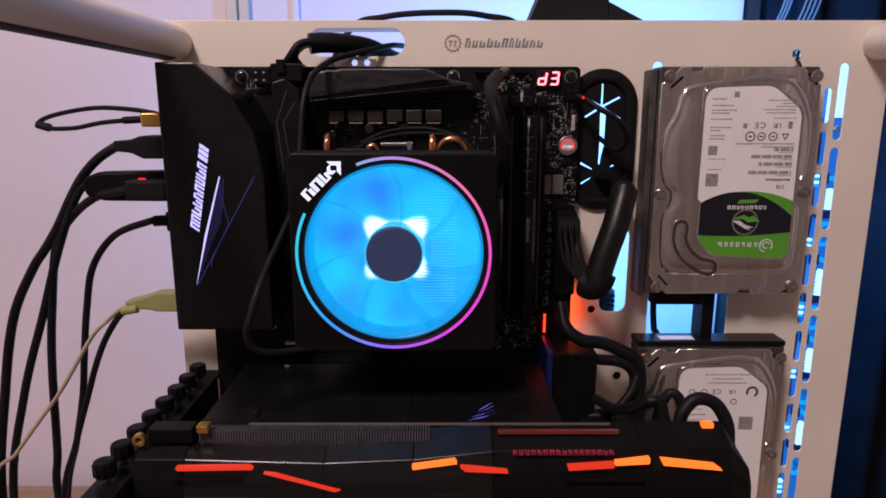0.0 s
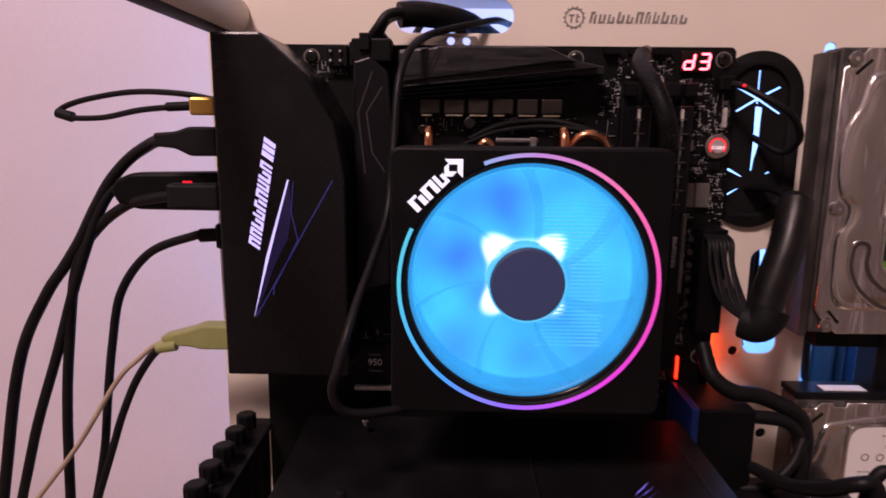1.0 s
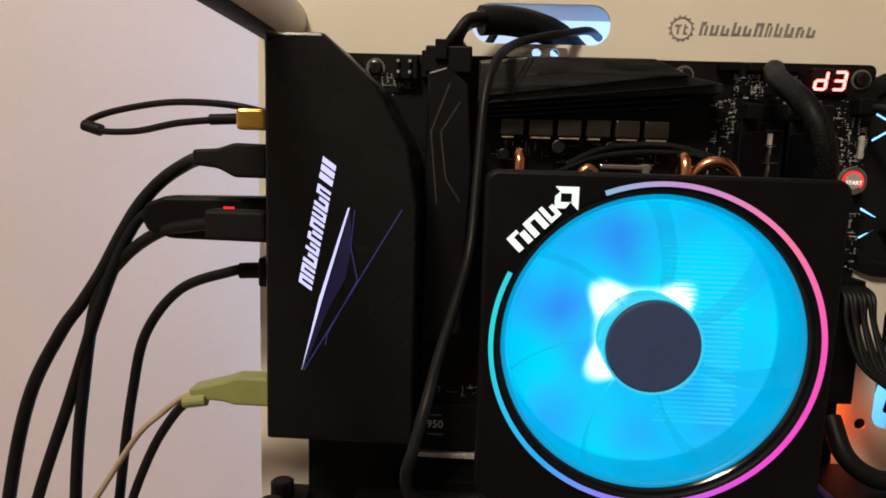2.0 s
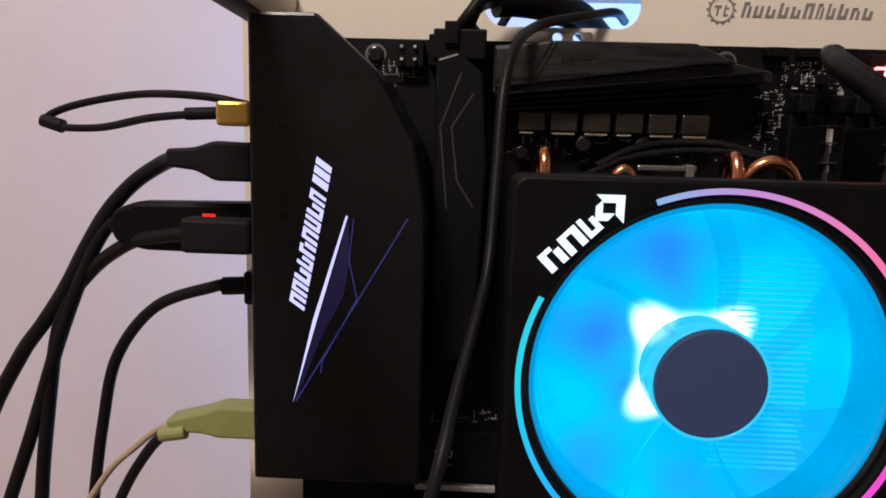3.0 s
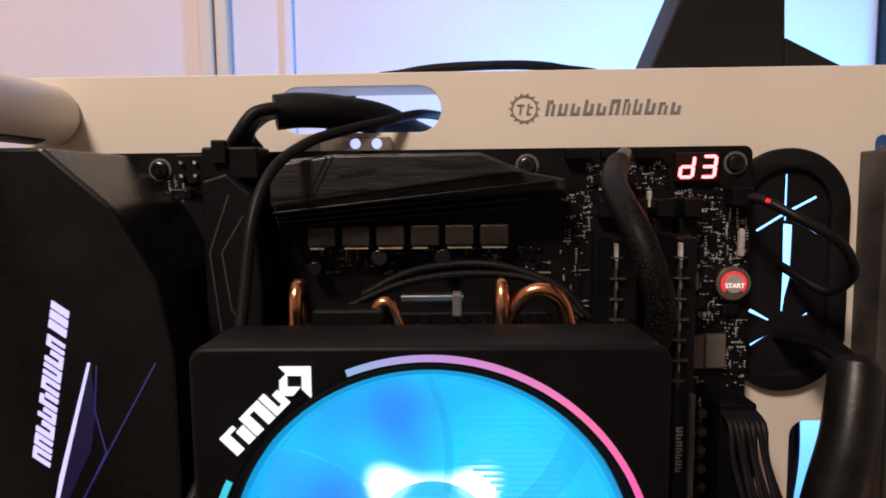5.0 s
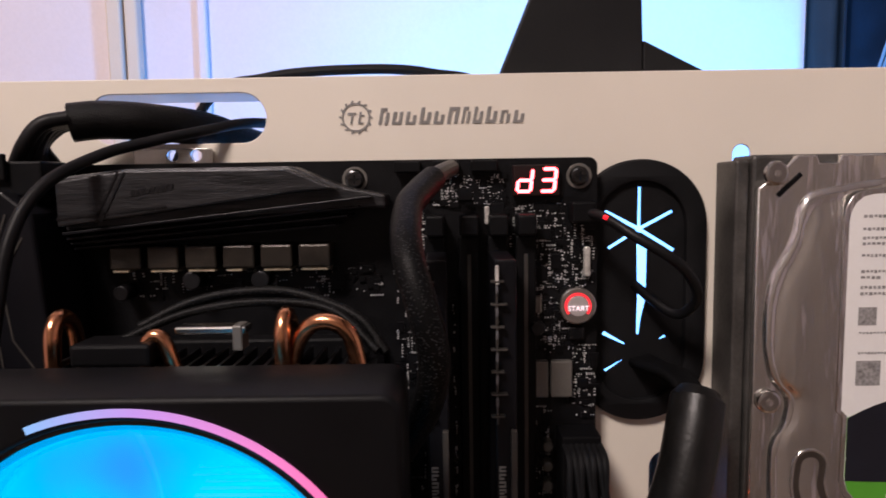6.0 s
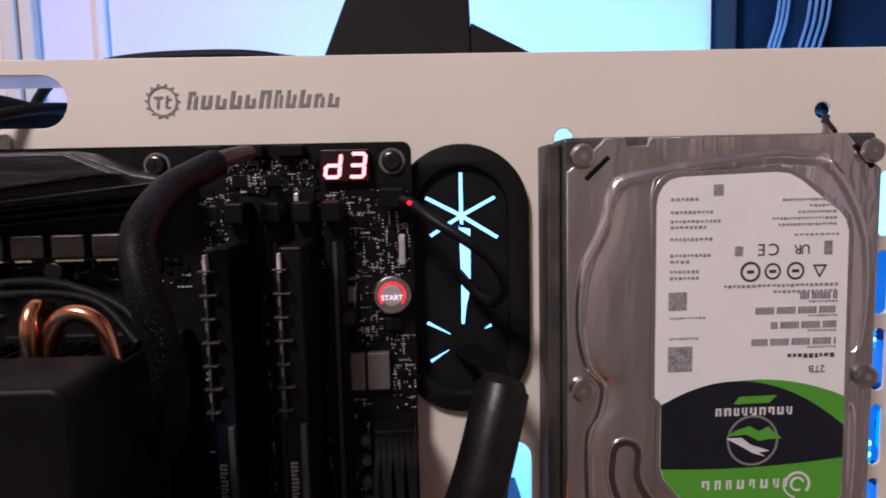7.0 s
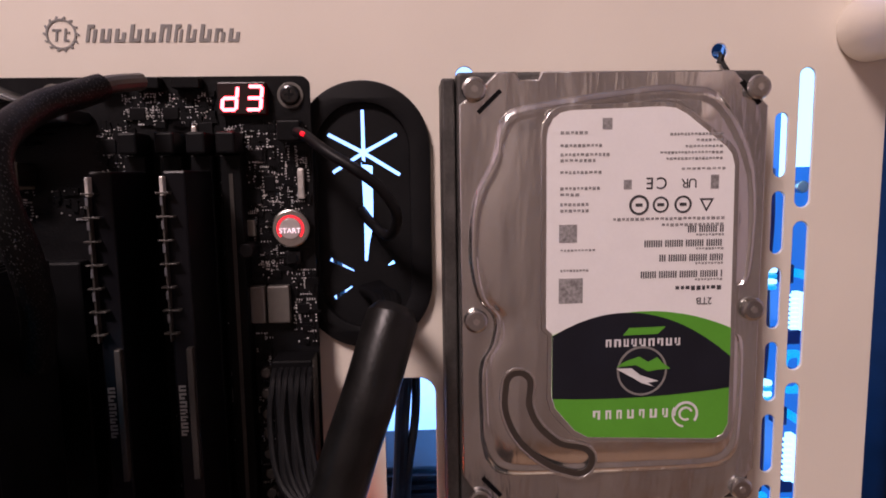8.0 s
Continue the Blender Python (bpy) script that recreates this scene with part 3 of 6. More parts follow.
part("rest_tab", sheet(round_rect(-0.0700, -0.0430, 0.4475, 0.4535, 0.0012), [ring_pts(-0.0567, 0.4511, 0.0020, 20), ring_pts(-0.0487, 0.4511, 0.0020, 20)], -0.0016, -0.0002, 0.0002), STEEL, case, "bright steel rest with two holes")

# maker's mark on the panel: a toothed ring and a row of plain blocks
mark = part("maker_mark", sheet(ring_pts(0.0063, 0.4632, 0.0049, 40), [ring_pts(0.0063, 0.4632, 0.0043, 40)], -0.0003, -0.00002), PRINT_GREY, case, "grey printed ring and row of plain blocks")
bm = bmesh.new()
for k in range(14):
    a = 2 * math.pi * k / 14
    c = Matrix.Translation((0.0063 + 0.0052 * math.cos(a), -0.00016, 0.4632 + 0.0052 * math.sin(a))) @ Matrix.Rotation(-a + 0.7, 4, "Y")
    join(bm, box(-0.0006, 0.0006, -0.00012, 0.00012, -0.0003, 0.0003), c)
part("ring_tooth", bm, PRINT_GREY, mark)
part("ring_bar", prism([(0.0036, 0.4648), (0.0064, 0.4648), (0.0063, 0.4641), (0.0054, 0.4641), (0.0050, 0.4610), (0.0043, 0.4610), (0.0047, 0.4641), (0.0035, 0.4641)], -0.0003, -0.00002), PRINT_GREY, mark)
part("ring_bar", prism([(0.0076, 0.4650), (0.0083, 0.4650), (0.0081, 0.4640), (0.0092, 0.4640), (0.0091, 0.4635), (0.0080, 0.4635), (0.0078, 0.4615), (0.0088, 0.4615), (0.0087, 0.4609), (0.0070, 0.4610)], -0.0003, -0.00002), PRINT_GREY, mark)
word(mark, "word_bar", PRINT_GREY, "", 11, 0.0495, 0.0056, (0.0392, -0.00016, 0.4634), 0, 0.2, 0.00012, 5, 0.42, 0.45)

# slot brackets with their thumbscrews
slots = thing("slot_bracket", (-0.162, -0.08, 0.245), "black expansion slot bracket with a row of thumbscrews", "bracket")
part("rail", box(-0.172, -0.156, -0.165, -0.002, 0.2390, 0.2418, 0.0006), SATIN_BLACK, slots)
for k in range(8):
    y = -0.0210 - 0.0175 * k
    sc = part("thumbscrew", cyl((-0.1660, y, 0.2448), (-0.1660, y, 0.2535), 0.0050, 20, bev=0.0012), BLACK_PLASTIC, slots, "black knurled thumbscrew", smooth=True)
    for q in range(10):
        a = 2 * math.pi * q / 10
        part("knurl", cyl((-0.1660 + 0.0049 * math.cos(a), y + 0.0049 * math.sin(a), 0.2458), (-0.1660 + 0.0049 * math.cos(a), y + 0.0049 * math.sin(a), 0.2526), 0.0006, 6), BLACK_PLASTIC, sc)
    part("shank", cyl((-0.1660, y, 0.2419), (-0.1660, y, 0.2449), 0.0019, 12), STEEL, sc)
    part("slot_cover", box(-0.1575, -0.1563, y - 0.0078, y + 0.0078, 0.10, 0.2388, 0.0004), SATIN_BLACK, slots)

# ---- light strip and boards behind the panel ----
strip = thing("led_strip", (0.255, 0.03, 0.40), "glowing cyan light strip behind the slotted panel", "light strip")
part("diffuser", box(0.2630, 0.2740, 0.012, 0.016, 0.4165, 0.470, 0.001), LED_AND_SPILL, strip, "glowing cyan diffuser")
part("diffuser", box(0.2592, 0.2622, 0.012, 0.016, 0.408, 0.46, 0.001), LED_AND_SPILL, strip, "glowing cyan diffuser")
# The backing's glow stands in for LED light falling on it.
part("backing", box(0.252, 0.292, 0.0245, 0.028, 0.12, 0.472, 0.001), glow("backing_spill_glow", (0.02, 0.26, 1.0), 0.55, (0.03, 0.08, 0.3)), strip, "blue plastic backing with LED light put into its glow")
def lit_socket(z1, z0):
    """Bright socket block with a comb of teeth; its glow stands in for LED light."""
    so = part("socket", box(0.2686, 0.2715, 0.012, 0.019, z0, z1, 0.0004), LED_AND_SPILL, strip, "white-cyan socket block, LED light put into its glow")
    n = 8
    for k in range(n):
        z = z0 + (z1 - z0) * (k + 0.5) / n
        part("tooth", box(0.2655, 0.2684, 0.0125, 0.015, z - 0.0006, z + 0.0006, 0.0002), LED_AND_SPILL, so)


# Frames, capacitors and ribs are no lamps; their glow is painted LED spill.
rnd = random.Random(4)
for k, (z1, z0) in enumerate(((0.368, 0.3535), (0.310, 0.2915), (0.2500, 0.2330), (0.1920, 0.1750))):
    lit_socket(z1, z0)
    part("chip", box(0.2640, 0.2725, 0.0175, 0.0244, z0 - 0.0070, z0 - 0.0010, 0.0006), BLUE_PLASTIC, strip)
    part("spill_frame", sheet(round_rect(0.2640, 0.2735, z0 - 0.0260, z0 - 0.0090, 0.003), [round_rect(0.2658, 0.2718, z0 - 0.0240, z0 - 0.0115, 0.002)], 0.014, 0.018, 0.0005), LED_SPILL, strip, "rounded frame, LED light put into its glow")
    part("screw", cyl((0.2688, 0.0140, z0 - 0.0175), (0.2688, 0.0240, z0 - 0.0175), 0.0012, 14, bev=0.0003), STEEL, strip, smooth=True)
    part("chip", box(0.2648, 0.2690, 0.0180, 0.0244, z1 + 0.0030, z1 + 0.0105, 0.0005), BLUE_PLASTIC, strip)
    part("capacitor", cyl((0.2706, 0.0130, z1 + 0.0070), (0.2706, 0.0240, z1 + 0.0070), 0.0017, 16, bev=0.0004), LED_SPILL, strip, smooth=True)
part("screw", cyl((0.2672, 0.0120, 0.4090), (0.2672, 0.0240, 0.4090), 0.0024, 18, bev=0.0006), STEEL, strip, "bright screw beside the diffuser", smooth=True)
for k in range(6):
    z = 0.3960 - 0.0470 * k
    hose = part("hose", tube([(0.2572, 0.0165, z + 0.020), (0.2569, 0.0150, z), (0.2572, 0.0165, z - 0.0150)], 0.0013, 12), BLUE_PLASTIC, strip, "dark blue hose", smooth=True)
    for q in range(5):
        part("hose_rib", cyl((0.2576, 0.0155, z - 0.0160 - 0.0022 * q), (0.2576, 0.0155, z - 0.0176 - 0.0022 * q), 0.0026, 16, bev=0.0004), LED_AND_SPILL if (q + k) % 2 else LED_SPILL, hose, "pale hose rib, LED light put into its glow", smooth=True)

th = thing("cable", (0.16, 0.03, 0.28), "black drive cables behind the panel opening", "cable", "loose cables")
part("jacket", tube([(0.150, 0.006, 0.306), (0.149, 0.008, 0.29), (0.152, 0.012, 0.268), (0.158, 0.02, 0.25), (0.16, 0.03, 0.15)], 0.0022), CABLE_BLACK, th)
part("jacket", tube([(0.1175, 0.02, 0.352), (0.1145, 0.014, 0.325), (0.113, 0.014, 0.30), (0.111, 0.02, 0.27), (0.11, 0.03, 0.15)], 0.0028), CABLE_BLACK, th)
part("jacket", tube([(0.120, 0.02, 0.352), (0.1195, 0.016, 0.325), (0.116, 0.014, 0.30), (0.115, 0.02, 0.27), (0.115, 0.03, 0.15)], 0.0017), CABLE_BLACK, th)
part("plug", box(0.176, 0.184, -0.012, 0.006, 0.262, 0.3015, 0.001), BLACK_PLASTIC, th, "black drive plug")
part("plug", box(0.1415, 0.1755, -0.012, -0.002, 0.2925, 0.3015, 0.001), BLACK_PLASTIC, th, "black drive plug")
part("paper_strip", box(0.148, 0.171, -0.0150, -0.0080, 0.2687, 0.2692), PAPER, th, "white paper strip")


vent = thing("slatted_box", (0.1125, 0.075, -0.045), "black slatted box standing behind the case panel", "box")
part("shell", box(0.0900, 0.1350, 0.0560, 0.1000, -0.0449, 0.2833, 0.001), MATT_BLACK, vent)
for k in range(12):
    z = 0.2833 - 0.0042 * (k + 1)
    part("slat", box(0.0910, 0.1340, 0.0520, 0.0558, z, z + 0.0020, 0.0003), SATIN_BLACK, vent)


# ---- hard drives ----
# Darker steel that puts the groove's shade into its colour.
GROOVE_SHADE = paint("groove_shade_steel", (0.16, 0.145, 0.13), 0.34, metal=0.9, var=0.15, scale=60)


LABEL_SHAPE = ((0.0275, 0.064), (0.0275, 0.1240), (0.0280, 0.1272), (0.0294, 0.1300), (0.0317, 0.1319), (0.0350, 0.1327), (0.0640, 0.1336), (0.0682, 0.1331), (0.0718, 0.1312), (0.0847, 0.1210), (0.0866, 0.1187), (0.0876, 0.1150), (0.0885, 0.0300), (0.0868, 0.0265), (0.0835, 0.0250), (0.0415, 0.0270), (0.0370, 0.0295), (0.0305, 0.0372), (0.0293, 0.0415), (0.0295, 0.0620))


def hard_drive(x0, z0, label, detailed):
    yf = -0.0205
    th = thing("hard_drive", (x0 + 0.05, 0.0, z0), label, "hard drive", "drives on the panel")
    P = lambda pts: [(x0 + a, z0 + b) for a, b in pts]
    part("body", box(x0, x0 + 0.1, yf + 0.0035, -0.0015, z0, z0 + 0.1455, 0.0012), DRIVE_BODY, th, "dark cast aluminium body")
    cover = part("cover", sheet(P([(0.0005, 0.0135), (0.0055, 0.0062), (0.0128, 0.0005), (0.060, 0.0005), (0.061, 0.003), (0.068, 0.003), (0.069, 0.0005), (0.0875, 0.0005), (0.0945, 0.006), (0.0995, 0.0125), (0.0995, 0.134), (0.0935, 0.139), (0.088, 0.145), (0.0265, 0.145), (0.0255, 0.1425), (0.0195, 0.1425), (0.0185, 0.145), (0.0125, 0.145), (0.007, 0.1395), (0.0005, 0.135)]), [], yf, yf + 0.0034, 0.0005), DRIVE_COVER, th, "stamped bright steel cover")
    contour = P([(0.0062, 0.026), (0.0085, 0.0178), (0.0150, 0.0135), (0.035, 0.0130), (0.070, 0.0130), (0.0865, 0.0136), (0.0925, 0.0175), (0.0945, 0.026), (0.0945, 0.056), (0.0905, 0.061), (0.0905, 0.075), (0.0960, 0.080), (0.0960, 0.114), (0.0845, 0.137), (0.072, 0.1405), (0.060, 0.1405), (0.0245, 0.1355), (0.014, 0.1315), (0.0105, 0.119), (0.0045, 0.106), (0.0028, 0.089), (0.0052, 0.0745), (0.0105, 0.067), (0.0095, 0.0585), (0.0058, 0.05)])
    rim = [(p.x, p.z) for p in smooth_path([(a, 0, b) for a, b in contour + contour[:1]], 5)][:-1]
    cxm, czm = x0 + 0.05, z0 + 0.073
    bm, loops = bmesh.new(), []
    for f, h in ((1.0, -0.0006), (0.994, 0.0004), (0.982, 0.0012), (0.966, 0.0017), (0.948, 0.0018), (0.934, 0.0014), (0.920, 0.0015), (0.900, 0.0020), (0.86, 0.0024), (0.78, 0.0026), (0.6, 0.00280), (0.3, 0.00290)):
        loops.append([bm.verts.new((cxm + (a - cxm) * f, yf - h, czm + (b - czm) * (0.25 * f * f + 0.5 * f + 0.25 if f > 0.9 else f * 0.985))) for a, b in rim])
    for a, b in zip(loops, loops[1:]):
        for k in range(len(rim)):
            bm.faces.new((a[k], a[(k + 1) % len(rim)], b[(k + 1) % len(rim)], b[k]))
    bm.faces.new(loops[-1])
    part("raised_dome", bm, DRIVE_COVER, cover, smooth=True)
    # banana-shaped groove with a round bulb at its end, shade painted as darker steel
    band = [(p.x, p.y, p.z) for p in smooth_path([(x0 + 0.0185, yf - 0.0028, z0 + 0.0455), (x0 + 0.0182, yf - 0.0028, z0 + 0.0375), (x0 + 0.0220, yf - 0.0028, z0 + 0.0290), (x0 + 0.0300, yf - 0.0028, z0 + 0.0218), (x0 + 0.0385, yf - 0.0028, z0 + 0.0190)], 6)]
    def banana(grow):
        """Closed outline with round ends along the band."""
        c = [Vector((a, b)) for a, _, b in band]
        n = len(c)
        side = []
        for k, p in enumerate(c):
            d = (c[min(k + 1, n - 1)] - c[max(k - 1, 0)]).normalized()
            side.append(Vector((-d.y, d.x)) * (0.0049 + 0.0008 * max(0, k / n - 0.7) * 3 + grow))
        pts = [p + s for p, s in zip(c, side)]
        s = side[-1]
        pts += [c[-1] + Vector((s.x * math.cos(a) - s.y * math.sin(a), s.x * math.sin(a) + s.y * math.cos(a))) for a in [-math.pi * j / 10 for j in range(1, 10)]]
        pts += [p - s for p, s in list(zip(c, side))[::-1]]
        s = -side[0]
        pts += [c[0] + Vector((s.x * math.cos(a) - s.y * math.sin(a), s.x * math.sin(a) + s.y * math.cos(a))) for a in [-math.pi * j / 10 for j in range(1, 10)]]
        return [tuple(p) for p in pts]

    part("groove_lip", sheet(banana(0.0009), [banana(0.0)], yf - 0.0031, yf - 0.0026, 0.0002), DRIVE_COVER, cover)
    part("groove", sheet(banana(0.0), [banana(-0.0019)], yf - 0.00295, yf - 0.0026), GROOVE_SHADE, cover, "pressed groove, its shade put into a darker steel")
    # the screws
    for sx, sz in ((0.0052, 0.1395), (0.0955, 0.1395), (0.0052, 0.0665), (0.0965, 0.0680), (0.0060, 0.0055), (0.0950, 0.0060)):
        s = part("screw", cyl((x0 + sx, yf - 0.0022, z0 + sz), (x0 + sx, yf - 0.0002, z0 + sz), 0.0039, 24, bev=0.0011), STEEL, th, "bright star-head screw", smooth=True)
        part("socket", cyl((x0 + sx, yf - 0.0024, z0 + sz), (x0 + sx, yf - 0.0021, z0 + sz), 0.0012, 6), DRIVE_COVER, s)
    for na, nb in (((0.0065, 0.1325), (0.0135, 0.1392)), ((0.0905, 0.1415), (0.0965, 0.1345)), ((0.0070, 0.0130), (0.0130, 0.0065))):
        d = Vector((nb[0] - na[0], nb[1] - na[1])).normalized()
        e = Vector((-d.y, d.x)) * 0.0007
        part("notch", prism([(x0 + na[0] - e.x, z0 + na[1] - e.y), (x0 + nb[0] - e.x, z0 + nb[1] - e.y), (x0 + nb[0] + e.x, z0 + nb[1] + e.y), (x0 + na[0] + e.x, z0 + na[1] + e.y)], yf - 0.0004, yf - 0.00005), BLACK_PLASTIC, cover)
    # the label: its own shape with printed fields
    yl = yf - 0.0031
    L = lambda a, b: (x0 + a, z0 + b)
    lab = part("label", sheet([L(*p) for p in LABEL_SHAPE], [], yl, yl + 0.0002), PAPER, th, "white printed paper label")
    lip = [L(0.0579 + (p - 0.0579) * 1.055, 0.0793 + (q - 0.0793) * 1.03) for p, q in LABEL_SHAPE]
    part("label_lip", sheet(lip, [[L(*p) for p in LABEL_SHAPE]], yf - 0.0032, yf - 0.0027, 0.0002), DRIVE_COVER, cover, "stamped lip round the label")
    yp = yl - 0.00012
    def bar(a0, a1, b0, b1, material, name="print_bar"):
        part(name, box(x0 + a0, x0 + a1, yp, yl - 0.00002, z0 + b0, z0 + b1), material, lab)
    def blocks(n, length, height, a, b, material=INK_PALE, seed=1):
        part("print_line", word_blocks(n, length, height * 0.8, (x0 + a, yl - 0.00007, z0 + b), 180, 0, 0.00005, seed, 0.45), material, lab)
    def ring(a, b, r, material=INK):
        part("print_ring", sheet(ring_pts(x0 + a, z0 + b, r, 28), [ring_pts(x0 + a, z0 + b, r * 0.76, 28)], yp, yl - 0.00002), material, lab)
    if detailed:
        def edge(b0, b1, b2, n=14):
            return [(0.0295 + 0.0589 * k / n, (1 - k / n) ** 2 * b0 + 2 * (k / n) * (1 - k / n) * b1 + (k / n) ** 2 * b2) for k in range(n + 1)]
        green = [L(*p) for p in edge(0.0615, 0.0755, 0.0625)] + [L(*p) for p in ((0.0884, 0.0300), (0.0867, 0.0266), (0.0835, 0.0251), (0.0415, 0.0271), (0.0370, 0.0296), (0.0305, 0.0373), (0.0294, 0.0415))]
        part("green_field", sheet(green, [], yl - 0.00008, yl - 0.00002), LABEL_GREEN, lab, "bright green printed field")
        navy = [L(*p) for p in edge(0.0613, 0.0790, 0.0530)] + [L(*p) for p in edge(0.0405, 0.0388, 0.0425)][::-1]
        part("navy_field", sheet(navy, [], yl - 0.00016, yl - 0.0001), LABEL_NAVY, lab, "near-black printed field")
        yq = yl - 0.00028
        def over(bm, material, name):
            part(name, bm, material, lab)
        over(prism([L(*p) for p in ((0.0525, 0.0610), (0.0640, 0.0612), (0.0665, 0.0636), (0.0545, 0.0634))], yq, yl - 0.0002), LABEL_GREEN, "green_flash")
        word(lab, "word_bar", PRINT_WHITE, "", 9, 0.0245, 0.0025, (x0 + 0.0592, yl - 0.00023, z0 + 0.0585), 180, 0, 0.00005, 3, 0.45, 1.0)
        over(sheet(ring_pts(x0 + 0.0590, z0 + 0.0490, 0.0083, 36), [ring_pts(x0 + 0.0590, z0 + 0.0490, 0.0076, 36)], yq, yl - 0.0002), PRINT_GREY, "emblem_ring")
        over(prism([L(*p) for p in ((0.0505, 0.0506), (0.0535, 0.0524), (0.0580, 0.0538), (0.0610, 0.0520), (0.0640, 0.0535), (0.0655, 0.0518), (0.0685, 0.0495), (0.0640, 0.0493), (0.0610, 0.0488), (0.0570, 0.0510))], yq - 0.0001, yq - 0.00002), LABEL_GREEN, "emblem_wing")
        over(prism([L(*p) for p in ((0.0503, 0.0500), (0.0555, 0.0500), (0.0585, 0.0476), (0.0645, 0.0455), (0.0610, 0.0450), (0.0632, 0.0436), (0.0590, 0.0449), (0.0560, 0.0468))], yq - 0.0001, yq - 0.00002), PRINT_WHITE, "emblem_wing")
        word(lab, "word_bar", PRINT_WHITE, "", 7, 0.0250, 0.0030, (x0 + 0.0555, yl - 0.00014, z0 + 0.0345), 180, 0, 0.00005, 8, 0.85, 1.0)
        for r0, r1, a0, a1 in ((0.0034, 0.0042, -40, 190), (0.0017, 0.0024, 20, 300), (0.0041, 0.0047, 150, 260)):
            over(sheet(arc_band(x0 + 0.0740, z0 + 0.0340, r0, r1, a0, a1, 24), [], yq, yl - 0.0001), PRINT_WHITE, "emblem_swirl")
        part("print_letters", letters("2TB", 0.0032, (x0 + 0.0790, yp, z0 + 0.0718), 180, 0.00005), INK, lab)
        blocks(9, 0.0150, 0.0018, 0.0770, 0.0760, INK, 2)
        for k, (ln, bb) in enumerate(((0.027, 0.0795), (0.021, 0.0848), (0.026, 0.0895), (0.012, 0.0940))):
            n = int(ln / 0.00075)
            bm = bmesh.new()
            for j in range(n):
                if (j * 7 + k) % 9 != 4:
                    box(x0 + 0.0850 - ln + j * 0.00075, x0 + 0.0850 - ln + j * 0.00075 + 0.00042, yp, yl - 0.00002, z0 + bb, z0 + bb + 0.0022, bm=bm)
            tagged(part("bar_code", bm, INK, lab), kind="stuff")
            blocks(9, 0.009, 0.0009, 0.0803, bb - 0.0008, INK_PALE, k)
        blocks(24, 0.036, 0.0012, 0.0668, 0.0985, INK_PALE, 11)
        blocks(14, 0.020, 0.0012, 0.0745, 0.0965, INK_PALE, 12)
        for k, ln in enumerate((0.017, 0.0085, 0.012, 0.020, 0.018)):
            blocks(int(ln * 900), ln, 0.0010, 0.0835 - ln / 2, 0.1250 - 0.0019 * k, INK_PALE, 20 + k)
        blocks(9, 0.014, 0.0009, 0.0775, 0.1142, INK_PALE, 31)
        for k, (ln, bb) in enumerate(((0.0085, 0.1258), (0.013, 0.1218), (0.0155, 0.1190), (0.011, 0.1172), (0.013, 0.1135), (0.0125, 0.1085), (0.006, 0.1066), (0.009, 0.1035), (0.009, 0.1015))):
            blocks(int(ln * 800), ln, 0.0012, 0.0318 + ln / 2, bb, INK_PALE, 40 + k)
        part("print_letters", letters("CE", 0.0052, (x0 + 0.0625, yp, z0 + 0.1100), 180, 0.00005, 1.25), INK, lab)
        part("print_letters", letters("UR", 0.0042, (x0 + 0.0730, yp, z0 + 0.1098), 180, 0.00005, 0.85), INK, lab)
        bar(0.0800, 0.0826, 0.1078, 0.1122, INK_PALE)
        bar(0.0520, 0.0545, 0.1080, 0.1110, INK_PALE)
        for a, r in ((0.0570, 0.0032), (0.0640, 0.0026), (0.0712, 0.0028)):
            ring(a, 0.1030, r)
            bar(a - 0.0011, a + 0.0011, 0.1025, 0.1035, INK)
        part("print_triangle", sheet([L(0.0765, 0.1048), L(0.0812, 0.1048), L(0.0788, 0.1005)], [[L(0.0774, 0.1042), L(0.0803, 0.1042), L(0.0788, 0.1016)]], yp, yl - 0.00002), INK, lab)
        for a0, a1, b0, b1 in ((0.0315, 0.0372, 0.0915, 0.0972), (0.0315, 0.0392, 0.0720, 0.0800), (0.0450, 0.0480, 0.1268, 0.1302)):
            bar(a0, a1, b0, b1, INK_PALE, "print_patch")
        blocks(10, 0.011, 0.0008, 0.0375, 0.0890, INK_PALE, 61)
        blocks(9, 0.009, 0.0009, 0.0365, 0.0825, INK_PALE, 62)
    else:
        for k, ln in enumerate((0.030, 0.020, 0.026)):
            blocks(int(ln * 700), ln, 0.0012, 0.060, 0.128 - 0.003 * k, INK_PALE, 70 + k)
        part("print_letters", letters("CE", 0.0046, (x0 + 0.0535, yp, z0 + 0.1160), 180, 0.00005, 1.25), INK, lab)
        part("print_letters", letters("UR", 0.0040, (x0 + 0.0640, yp, z0 + 0.1158), 180, 0.00005, 0.85), INK, lab)
        part("print_swirl", sheet(arc_band(x0 + 0.0775, z0 + 0.1155, 0.0026, 0.0042, -60, 210, 24), [], yp, yl - 0.00002), INK, lab)
        for a, b in ((0.037, 0.1155), (0.045, 0.1155), (0.0655, 0.1085)):
            ring(a, b, 0.0021)
        bar(0.0705, 0.0800, 0.0880, 0.0975, INK_PALE, "print_patch")
        for k in range(7):
            ln = (0.012, 0.009, 0.014, 0.011)[k % 4]
            blocks(int(ln * 800), ln, 0.0011, 0.040, 0.107 - 0.004 * k, INK_PALE, 80 + k)
    return th


hard_drive(0.1343, 0.3022, "silver 2TB hard drive hung upside down, green and black label", True)
hard_drive(0.1320, 0.1190, "silver hard drive with white label below the other", False)
th = thing("drive_tray", (0.134, 0.0, 0.262), "dark grey drive tray rail beside the upper drive", "bracket")
